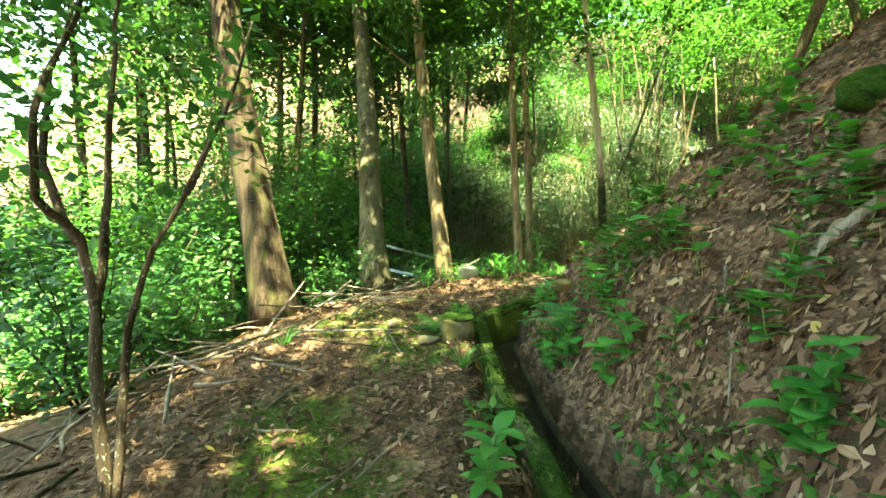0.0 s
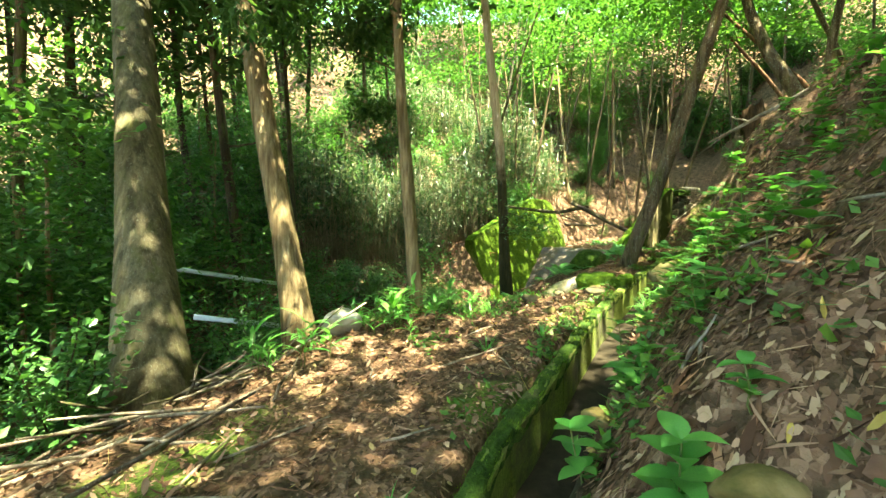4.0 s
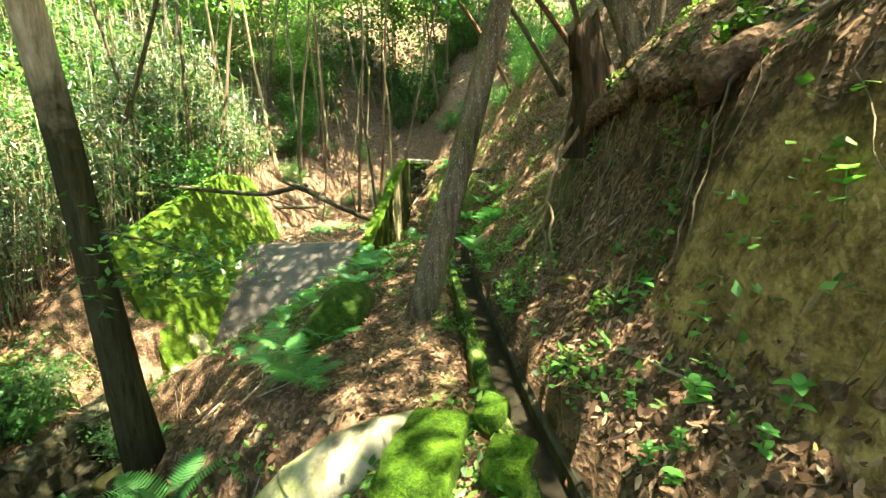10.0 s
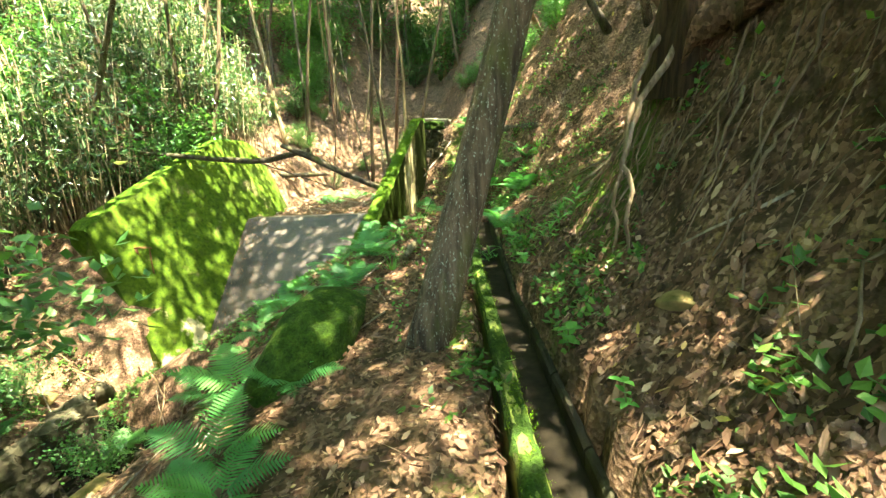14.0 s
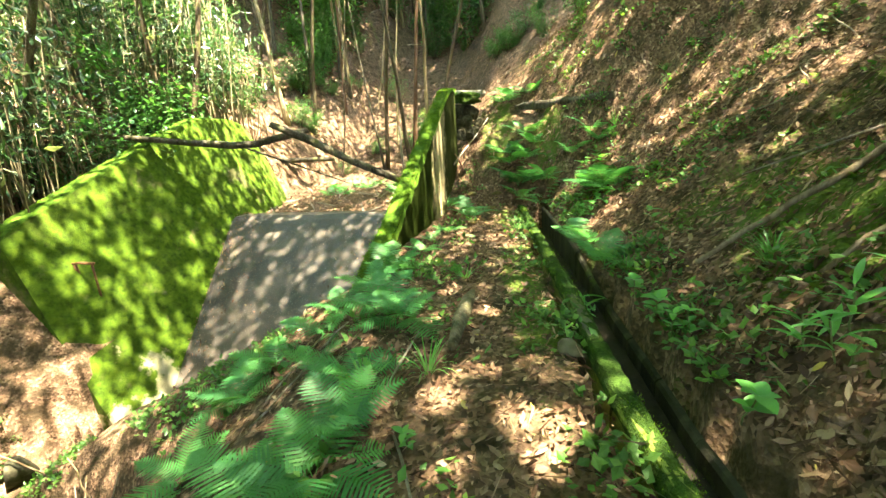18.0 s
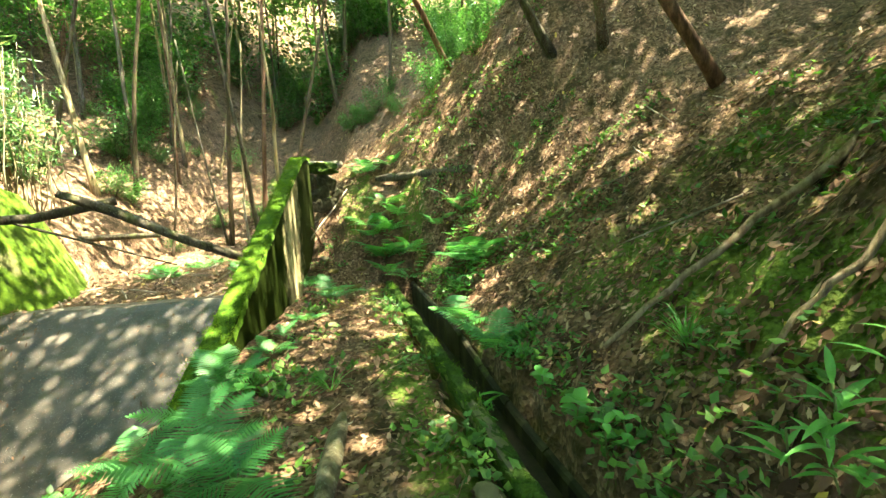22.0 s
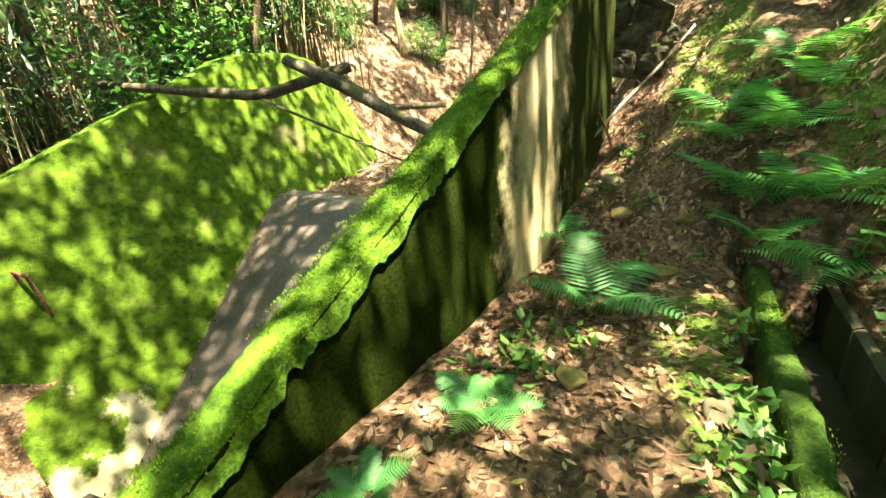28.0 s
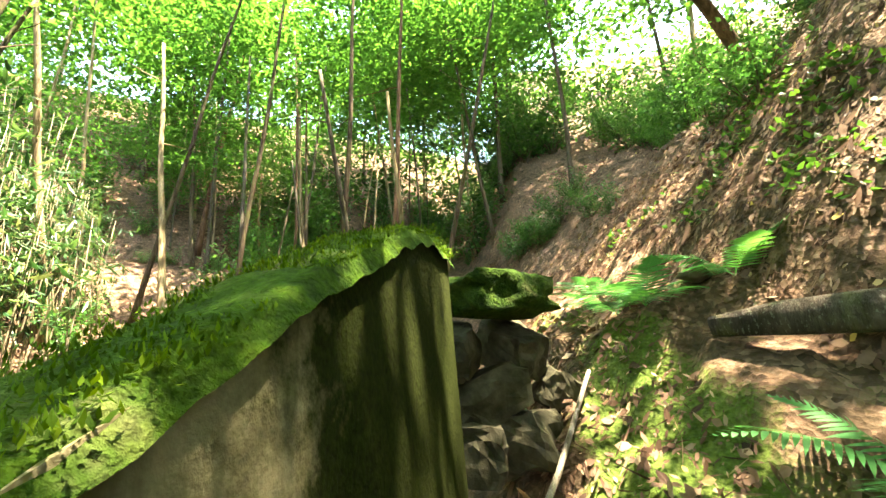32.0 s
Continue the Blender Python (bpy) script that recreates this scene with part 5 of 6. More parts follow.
# the bent pale pipe and the mossy blocks by the sluice
def sluice():
    ob = thing("bent_pipe", (1.90, 6.88, -0.13), "bent pale concrete pipe patched with moss", "pipe")
    pts = [Vector(p) for p in ((0.22, 0.0, 0.04), (0.0, 0.04, 0.03), (-0.22, 0.10, -0.02), (-0.44, 0.15, -0.14), (-0.66, 0.18, -0.32), (-0.86, 0.20, -0.55), (-1.05, 0.20, -0.85))]
    pale = concrete_material("pale_pipe", 0.45, 0.75)
    part("barrel", tube(pts, [0.13, 0.15, 0.165, 0.175, 0.18, 0.18, 0.18], 20, 0.04, 1.0), pale, ob)
    for i, r in ((1, 0.156), (3, 0.182), (5, 0.187)):
        d = (pts[i + 1] - pts[i]).normalized()
        part("joint_ring", tube([pts[i] - d * 0.012, pts[i] + d * 0.012], [r, r], 20), pale, ob)
    for x, y, z, s, t, lab in ((2.42, 6.62, 0.03, (0.14, 0.09, 0.09), 0.5, "squared concrete block with bright moss on top"), (2.22, 6.25, 0.02, (0.17, 0.12, 0.08), 0.6, "broken mossy concrete block beside the ditch"), (1.92, 6.50, 0.0, (0.36, 0.19, 0.15), 0.75, "long moss-covered stone beside the pale pipe")):
        b = link("mossy_block", block_mesh((s[0] * 0.85, s[1] * 0.85, s[2] * 0.85), x * 7, 0.2), MOSS, smooth=True)
        b.location, b.rotation_euler = (x, y, z), (0, 0, t)
        tagged(b, lab, "stone")


sluice()

# squared mossy stone against the ditch near the trail's start
b = link("mossy_block", block_mesh((0.15, 0.13, 0.13), 12.0, 0.22), BOULDER, smooth=True)
b.location, b.rotation_euler = (0.02, 0.42, ground_at(0.02, 0.42) + 0.07), (0.05, -0.06, 0.35)
part("moss", block_mesh((0.135, 0.115, 0.03), 14.0, 0.3), MOSS_DARK, b, "thin green moss on its top", True).location = (0.0, 0.0, 0.125)
tagged(b, "squared mossy stone standing beside the ditch", "stone")

# mossy block that ends the wall
b = link("mossy_block", block_mesh((0.26, 0.18, 0.10), 5.0, 0.34), MOSS_DARK, smooth=True)
b.location, b.rotation_euler = (7.86, 16.70, 2.03), (0.06, 0.05, 0.15)
tagged(b, "dark mossy concrete ledge at the wall's end", "stone")
RUBBLE = plain_material("dark_rubble", [(0.3, (0.02, 0.018, 0.012)), (0.55, (0.06, 0.055, 0.035)), (0.8, (0.13, 0.12, 0.08))], 0.95, 9, 0.7)
for x, y, z, sx, sz, k in ((7.62, 16.66, 1.30, 0.17, 0.13, 1), (7.95, 16.74, 1.28, 0.20, 0.15, 2), (7.80, 16.82, 1.52, 0.22, 0.14, 3), (7.60, 16.80, 1.75, 0.18, 0.12, 4), (8.02, 16.86, 1.76, 0.20, 0.13, 5), (8.25, 16.78, 1.50, 0.14, 0.11, 6)):
    b = link("rubble_stone", block_mesh((sx * 0.85, sx * 0.7, sz * 0.9), 30.0 + k, 0.25), RUBBLE, smooth=False)
    b.location, b.rotation_euler = (x, y, z), (0.1, 0.1 * k, k)
    tagged(b, "dark rubble stone under the mossy ledge", "stone", "rubble at the wall's end")

# plastic pipes in the hollow
for a, c in (((-4.6, 5.6, 0.30), (-3.3, 7.5, -0.28)), ((-3.6, 4.9, -0.28), (-2.5, 5.5, -0.55))):
    pole("plastic_pipe", [a, Vector(a).lerp(Vector(c), 0.5), c], [0.035] * 3, PIPE, "pale blue-grey plastic pipe crossing the hollow", "pipe", 12, 0.0)


# roots on the cut bank
ROOT = bark_material("root_bark", (0.10, 0.07, 0.045), (0.30, 0.23, 0.15), 0.0, 0.2)


def root(points, r, label="pale root hanging from the cut bank"):
    o = Vector(points[0])
    ob = thing("root", o, label, "root", "roots on the bank")
    pts = []
    for a, c in zip(points, points[1:]):
        pts += wavy(a, c, 5, 0.13, c[0] * 3 + c[2] * 5)[:-1]
    pts.append(Vector(points[-1]))
    n = len(pts)
    part("strand", tube([p - o for p in pts], [r * (1 - 0.6 * i / n) for i in range(n)], 7, 0.15, o.x), ROOT, ob)


def bank_point(y_line, u, lift=0.03):
    """A place on the slope u metres uphill of the ditch."""
    ys = [p[1] for p in DITCH]
    i = max(0, min(len(DITCH) - 2, int(np.searchsorted(ys, y_line)) - 1))
    (x0, y0), (x1, y1) = DITCH[i], DITCH[i + 1]
    t = (y_line - y0) / (y1 - y0)
    d = Vector((x1 - x0, y1 - y0, 0)).normalized()
    p = Vector((x0 + (x1 - x0) * t, y_line, 0)) + Vector((d.y, -d.x, 0)) * u
    return (p.x, p.y, ground_at(p.x, p.y) + lift)


root([(5.30, 8.05, 2.15), (5.00, 8.10, 1.93), (4.62, 8.10, 1.55), (4.42, 8.05, 1.2), (4.42, 7.98, 0.95), (4.40, 8.00, 0.45)], 0.03)
root([(5.15, 8.3, 2.1), (4.80, 8.27, 1.7), (4.60, 8.20, 1.1), (4.45, 8.15, 0.45)], 0.026)
root([bank_point(9.4, 2.3), bank_point(9.5, 1.6, 0.08), bank_point(9.7, 1.1, 0.06), bank_point(9.8, 0.75)], 0.026, "long pale root running down the bank")
root([bank_point(10.2, 2.6), bank_point(10.25, 1.9, 0.09), bank_point(10.35, 1.2, 0.06), bank_point(10.5, 0.6)], 0.035, "thick dark root running down the bank")
gr = random.Random(9)
for k in range(52):
    y = gr.uniform(4.6, 9.2) if k % 3 else gr.uniform(6.6, 8.9)
    u0, u1 = gr.uniform(1.2, 1.6), gr.uniform(0.75, 1.05)
    root([bank_point(y, u0, 0.04), bank_point(y + gr.uniform(-0.15, 0.15), (u0 + u1) / 2, 0.09), bank_point(y + gr.uniform(-0.25, 0.25), u1, 0.03)], gr.choice((0.004, 0.006, 0.008, 0.011)))
for k in range(40):
    y = gr.uniform(-1.5, 14.0)
    u0 = gr.uniform(0.5, 3.2)
    a = bank_point(y, u0, 0.03)
    c = bank_point(min(14.2, y + gr.uniform(-0.6, 0.6)), u0 + gr.uniform(-0.5, 0.5), 0.05)
    pole("twig", wavy(a, c, 3, 0.05, k * 1.7), [0.008, 0.009, 0.007, 0.004], DEADWOOD, "dry twig lying on the slope", "twig", 5, 0.1, k * 0.7)
for k in range(46):
    y = gr.uniform(-1.5, 11.0)
    u0 = gr.uniform(-2.6, -0.35)
    a = bank_point(y, u0, 0.02)
    c = bank_point(min(14.2, y + gr.uniform(-0.7, 0.7)), u0 + gr.uniform(-0.4, 0.4), 0.04)
    pole("twig", wavy(a, c, 3, 0.05, k * 2.3), [0.006, 0.008, 0.006, 0.004], DEADWOOD, "dry twig lying on the forest floor", "twig", 5, 0.1, k * 0.9)


# ---- moss tufts ----
def moss_tufts(count, seed):
    g = np.random.default_rng(seed)
    cen = []
    for profile, lo, hi, share_ in ((WALL_R, -5.27, -5.02, 0.55), (WALL_L, -11.47, -10.98, 0.15)):
        tq, tz = zip(*profile)
        for q, p in zip(g.uniform(tq[0], tq[-1], int(count * share_)), g.uniform(lo, hi, int(count * share_))):
            if noise.noise(Vector((q * 2.2, p * 2.2, 0))) > -0.25:
                cen.append(from_dam(q, p, float(np.interp(q, tq, tz)) - 0.005)[:])
    for a, c in zip(DITCH, DITCH[1:]):
        ln = math.hypot(c[0] - a[0], c[1] - a[1])
        for t, o in zip(g.uniform(0, 1, int(ln * count * 0.02)), g.uniform(-0.26, -0.14, int(ln * count * 0.02))):
            x, y = a[0] + (c[0] - a[0]) * t, a[1] + (c[1] - a[1]) * t
            if noise.noise(Vector((x * 2.0, y * 2.0, 4.0))) > -0.1:
                cen.append((x + (c[1] - a[1]) / ln * o, y - (c[0] - a[0]) / ln * o, float(rim(y)) + 0.035))
    v, f = leaf_cloud(len(cen) * 4, cen, (0.014, 0.014, 0.004), 0.013, seed, -0.9, 2.6)
    return raw("moss_tufts", v, f, leaf_material("moss_tuft_leaf", [(0, (0.028, 0.065, 0.004)), (0.6, (0.070, 0.145, 0.008)), (1, (0.15, 0.24, 0.014))], 0.3, 0.8))


tagged(moss_tufts(12000, 41), "tufts of bright green cushion moss on walls and ditch", "moss", kind="stuff")


# ---- more green beside the trail ----
# ground cover along the ditch, the bank and the terrace's edge
def ground_cover(count, seed):
    g = np.random.default_rng(seed)
    x, y = g.uniform(-3.5, 11, count * 9), g.uniform(-4, 19, count * 9)
    u, yy = offsets(x, y)
    lump = np.array([noise.noise(Vector((a * 1.3, c * 1.3, 2.0))) for a, c in zip(x.tolist(), y.tolist())])
    q, p = ALONG[0] * x + ALONG[1] * y, ACROSS[0] * x + ACROSS[1] * y
    want = 0.9 * np.exp(-((np.abs(u) - 0.36) / 0.16) ** 2) * (1 - smooth(13.8, 14.6, yy)) + 0.45 * smooth(0.4, 0.8, u) * (1 - smooth(1.6, 4.0, u)) + 0.35 * smooth(2.6, 3.4, yy) * (1 - smooth(6.2, 7.5, yy)) * smooth(-0.7, -1.3, u) * (1 - smooth(-2.6, -3.4, u)) + 0.5 * smooth(8.8, 9.5, yy) * smooth(-0.8, -1.3, u)
    ok = (g.uniform(0, 1, len(x)) < want * np.clip(0.25 + 2.2 * lump, 0, 1)) & (np.abs(u) > 0.23) & ~((q > 12.0) & (p < -4.98))
    x, y = x[ok][:count], y[ok][:count]
    cen = np.array([(a, c, ground_at(a, c) + 0.02) for a, c in zip(x.tolist(), y.tolist())])
    v, f = leaf_cloud(count * 3, cen, (0.04, 0.04, 0.028), 0.066, seed, -0.25, 1.7)
    return raw("ground_cover", v, f, LEAF_COVER)


LEAF_COVER = leaf_material("low_green_leaf", [(0, (0.036, 0.106, 0.022)), (0.6, (0.072, 0.188, 0.034)), (1, (0.144, 0.275, 0.054))], 0.4, 0.45)
tagged(ground_cover(13000, 31), "low green seedlings and moss beside the ditch", "ground cover", kind="stuff")

g = random.Random(78)
n = 0
while n < 78:
    x, y = g.uniform(-0.8, 6.0), g.uniform(-3.2, 7.0)
    u, yy = offsets(np.array([x]), np.array([y]))
    if 0.32 < u[0] < 2.9 and math.hypot(x - 1.6, y + 2.9) > 1.0 and noise.noise(Vector((x * 1.1, y * 1.1, 5))) > -0.12:
        herb(x, y, g.uniform(0.10, 0.17) * (1 - 0.55 * float(smooth(3.5, 4.5, y))), 700 + n, g.choice((3, 4)), "bright green broad-leaved bush seedling on the bank")
        n += 1

for k in range(14):
    y = g.uniform(12.3, 14.3)
    p = bank_point(y, g.uniform(0.32, 0.95))
    herb(p[0], p[1], g.uniform(0.09, 0.14), 1000 + k, 3, "green broad-leaved plant beside the ditch's end")

# bamboo-grass seedlings along the terrace's sunny edge
LONG_LEAF = leaf_mesh("leaf", 1.0, 0.17, 0.3, 1.6)


def cane(x, y, size, seed):
    g = random.Random(seed)
    ob = thing("bamboo_seedling", (x, y, ground_at(x, y)), "small bamboo plant with long bright green leaves", "bamboo", "bamboo seedlings on the terrace", g.uniform(0, 6.28))
    h = size * g.uniform(0.9, 1.6)
    top = Vector((g.uniform(-0.25, 0.25) * h, g.uniform(-0.25, 0.25) * h, h))
    part("stem", tube(limb_points((0, 0, -0.03), top, 0.02, 4, seed), [0.004] * 5, 5), STEM, ob)
    for k in range(9):
        lf = new("leaf", LONG_LEAF)
        lf.parent = ob
        s = size * g.uniform(0.6, 1.1)
        lf.matrix_local = Matrix.Translation(top * (0.35 + 0.65 * (k % 5) / 4)) @ Matrix.Rotation(k * 2.4 + g.uniform(-0.4, 0.4), 4, "Z") @ Matrix.Rotation(-g.uniform(-0.1, 0.8), 4, "Y") @ Matrix.Diagonal((s, s, s, 1))


g = random.Random(79)
for k in range(46):
    y = g.uniform(3.0, 6.9)
    x = np.interp(y, [3, 5, 7], [-1.7, -0.7, 0.9]) + g.gauss(0, 0.28)
    cane(x, y, g.uniform(0.17, 0.30), 900 + k)
for k in range(16):
    x, y = g.choice(((1.3, 3.4), (1.2, 4.6), (1.75, 4.0), (2.1, 5.2), (5.35, 10.9), (5.6, 11.3), (4.9, 9.2)))
    cane(x + g.gauss(0, 0.12), y + g.gauss(0, 0.15), g.uniform(0.14, 0.22), 950 + k)


# the sapling at the trail's start
def sapling():
    ob = thing("sapling", (-0.42, -2.2, ground_at(-0.42, -2.2)), "many-stemmed young tree with thin twisted stems", "tree")
    o = ob.location.copy()
    lines = [[(-0.42, -2.2, -0.5), (-0.55, -2.16, 0.0), (-0.61, -2.13, 0.36), (-0.65, -2.16, 0.63), (-0.61, -2.32, 0.79), (-0.57, -2.33, 1.11), (-0.75, -2.1, 1.6), (-0.9, -1.9, 2.1)],
             [(-0.40, -2.18, -0.5), (-0.54, -2.05, 0.1), (-0.54, -1.98, 0.42), (-0.46, -1.81, 0.85), (-0.31, -1.71, 1.24), (-0.25, -1.6, 1.7)],
             [(-0.60, -2.13, 0.36), (-0.66, -2.06, 0.7), (-0.68, -2.03, 0.99), (-0.58, -2.04, 1.43), (-0.65, -1.95, 1.9)],
             [(-0.65, -2.16, 0.6), (-0.85, -2.2, 0.95), (-1.0, -2.1, 1.4), (-1.2, -1.9, 1.9)],
             [(-0.46, -1.81, 0.85), (-0.6, -1.6, 1.1), (-0.75, -1.4, 1.6)]]
    tips = []
    for i, ln in enumerate(lines):
        pts = []
        for a, c in zip(ln, ln[1:]):
            pts += limb_points(a, c, 0.03, 3, i + a[2])[:-1]
        pts.append(Vector(ln[-1]))
        m = len(pts)
        part("stem", tube([p - o for p in pts], [0.028 * (0.75 if i else 1) * (1 - 0.75 * k / m) for k in range(m)], 7, 0.12, i), OAK, ob)
        tips += [tuple(p - o) for p in pts if p.z > 0.95]
    v, f = leaf_cloud(650, tips, (0.16, 0.16, 0.14), 0.085, 5, 0.15, 1.9)
    raw("foliage", v, f, LEAF_BUSH, ob)


sapling()


# drooping side boughs on the cedars by the trail
def bough(a, c, seed):
    ob = thing("cedar_bough", a, "drooping cedar bough with feathery dark green sprays", "branch", "cedar boughs")
    o = Vector(a)
    pts = limb_points(a, c, 0.15, 6, seed)
    part("limb", tube([p - o for p in pts], [0.022 - 0.003 * k for k in range(7)], 6), DARKBARK, ob)
    v, f = leaf_cloud(420, [tuple(p - o) for p in pts[2:]], (0.22, 0.22, 0.12), 0.13, int(seed * 10) + 500, 0.6, 2.6)
    raw("foliage", v, f, LEAF_CEDAR, ob)


g = random.Random(80)
for (x, y), head, r0, r1, bark, label in TREES[:5]:
    b0 = Vector((x, y, ground_at(x, y)))
    d = (Vector(head) - b0) / (head[2] - b0.z)
    for k in range(5):
        z = g.uniform(2.3, 5.6)
        t = b0 + d * (z - b0.z)
        w = g.uniform(1.7, 5.2)
        ln = g.uniform(0.8, 1.7)
        bough(t, t + Vector((math.cos(w) * ln, math.sin(w) * ln * 0.8, g.uniform(-0.35, 0.15))), x + y + k * 1.3)

for a, c, k in (((0.58, 8.3, 1.15), (1.35, 8.15, 0.85), 1), ((0.55, 8.25, 0.85), (1.2, 8.6, 0.75), 2), ((-1.1, 7.6, 0.6), (-0.5, 7.2, 0.25), 3)):
    o = Vector(a)
    ob = thing("leafy_bough", a, "leafy green side shoot growing from a thin trunk", "branch", "leafy boughs")
    pts = limb_points(a, c, 0.08, 5, k * 2.3)
    part("limb", tube([p - o for p in pts], [0.012 - 0.0015 * i for i in range(6)], 6), DARKBARK, ob)
    v, f = leaf_cloud(330, [tuple(p - o) for p in pts[1:]], (0.14, 0.14, 0.12), 0.075, 640 + k, 0.2, 2.0)
    raw("foliage", v, f, LEAF_BUSH, ob)

# dead brushwood below the trail's edge
g = random.Random(81)
for k in range(90):
    y = g.uniform(-2.2, 4.5)
    x = np.interp(y, [-2, 1, 4.5], [-1.5, -2.2, -2.3]) + g.gauss(0, 0.5)
    a = Vector((x, y, ground_at(x, y) + g.uniform(0.0, 0.1)))
    w, ln = g.uniform(0, 6.28), g.uniform(0.4, 1.3)
    c = a + Vector((math.cos(w) * ln, math.sin(w) * ln, 0))
    c.z = ground_at(c.x, c.y) + g.uniform(0.05, 0.45)
    ob = thing("dead_stick", a, "dead grey stick in a tangle of brushwood", "stick", "brushwood below the trail")
    part("stem", tube([p - a for p in limb_points(a, c, 0.08, 3, k * 1.9)], [0.012, 0.013, 0.010, 0.006], 5, 0.15, k), DEADWOOD if k % 3 else DARKBARK, ob)


# ivy on the leaning trunk
def ivy():
    base, head = Vector((3.0, 8.56, 0.0)), Vector((4.20, 8.19, 4.0))
    ob = thing("ivy", (2.88, 8.42, ground_at(2.88, 8.42)), "ivy with small green leaves climbing the leaning trunk", "vine")
    o = ob.location.copy()
    g = random.Random(3)
    pts = []
    for k in range(12):
        t = 0.03 + 0.23 * k / 11
        pts.append(base.lerp(head, t) + Vector((-0.150, 0.02 + 0.05 * math.sin(k * 0.9), 0)) * (1.12 - 0.2 * t))
    part("stem", tube([p - o for p in pts], [0.0022] * 12, 5), DARKBARK, ob)
    for k in range(44):
        p = pts[min(11, int(12 * g.random() ** 1.4))] - o + Vector((g.gauss(0.0, 0.012), g.gauss(0.02, 0.04), g.gauss(0, 0.03)))
        lf = new("leaf", HERB_LEAVES[k % 3])
        lf.parent = ob
        s = g.uniform(0.024, 0.040)
        lf.matrix_local = Matrix.Translation(p) @ Matrix.Rotation(g.uniform(3.4, 6.0), 4, "Z") @ Matrix.Rotation(g.uniform(-0.2, 0.9), 4, "Y") @ Matrix.Diagonal((s, s, s, 1))


ivy()


# the gnarled tree on top of the bank
gb = Vector((6.15, 8.1, ground_at(6.15, 8.1)))
gnarl = thing("gnarled_tree", gb, "gnarled leaning tree with spreading roots on the bank's top", "tree")
for pts, rr in (([(0, 0, -0.3), (-0.05, 0.05, 0.25), (-0.25, 0.2, 0.8), (-0.5, 0.5, 1.5), (-0.6, 0.9, 2.4), (-0.9, 1.2, 4.0)], [0.22, 0.15, 0.12, 0.11, 0.09, 0.05]), ([(0, 0, 0.0), (0.15, -0.1, 0.6), (0.12, -0.2, 1.5), (0.3, -0.3, 3.0)], [0.10, 0.08, 0.07, 0.04]), ([(0, 0, 0.15), (-0.3, -0.2, -0.05), (-0.55, -0.5, -0.5)], [0.09, 0.06, 0.02]), ([(0, 0, 0.1), (-0.2, 0.3, -0.1), (-0.5, 0.45, -0.6)], [0.08, 0.05, 0.02])):
    part("stem", tube([Vector(p) for p in pts], rr, 9, 0.25, pts[1][0]), OAK, gnarl)
gc = new("crown", crown_mesh("broad", 2))
gc.parent, gc.location = gnarl, (-0.9, 1.2, 4.8)


# the overhanging lip of the cut bank
def bank_lip():
    bm = bmesh.new()
    prev = None
    for y in np.arange(4.6, 9.4, 0.06):
        v = Vector((y * 1.7, 0, 0))
        out = 0.26 * (0.45 + 0.9 * noise.noise(v) + 0.35 * noise.noise(v * 3)) * float(smooth(4.6, 5.2, y) * (1 - smooth(8.7, 9.4, y)))
        hang = 0.12 + 0.16 * noise.noise(v * 2.2 + Vector((0, 4, 0)))
        pts = [Vector(bank_point(y, 1.95, -0.05)), Vector(bank_point(y, 1.62, 0.04)), Vector(bank_point(y, 1.40, 0.04))]
        d = (pts[2] - pts[1])
        d.z = 0
        d.normalize()
        pts += [pts[2] + d * out * 0.7 + Vector((0, 0, -0.04)), pts[2] + d * out + Vector((0, 0, -0.12 - hang * 0.3)), pts[2] + d * out * 0.85 + Vector((0, 0, -0.15 - hang)), pts[2] + d * out * 0.2 + Vector((0, 0, -0.10 - hang)), Vector(bank_point(y, 1.45, -0.3))]
        row = [bm.verts.new(p + 0.05 * noise.noise_vector(p * 7) + 0.025 * noise.noise_vector(p * 17)) for p in pts]
        if prev:
            for i in range(len(row) - 1):
                bm.faces.new((prev[i], prev[i + 1], row[i + 1], row[i]))
        prev = row
    bmesh.ops.recalc_face_normals(bm, faces=bm.faces)
    return link("bank_lip", bm, SOIL, smooth=True)


tagged(bank_lip(), "overhanging lip of soil and moss along the cut bank", "bank", kind="structure")

stone(2.80, 0.36, (0.24, 0.15, 0.13), 21.0, MOSS_DARK, "bright mossy boulder on the bank", 0.4, 0.3)
pole("bare_root", [(2.20, -0.66, 0.46), (2.30, -0.62, 0.66), (2.48, -0.62, 0.84), (2.75, -0.7, 1.12)], [0.03, 0.032, 0.03, 0.03], DEADWOOD, "bleached bare root sticking out of the bank", "root", 8, 0.15, 2.0)


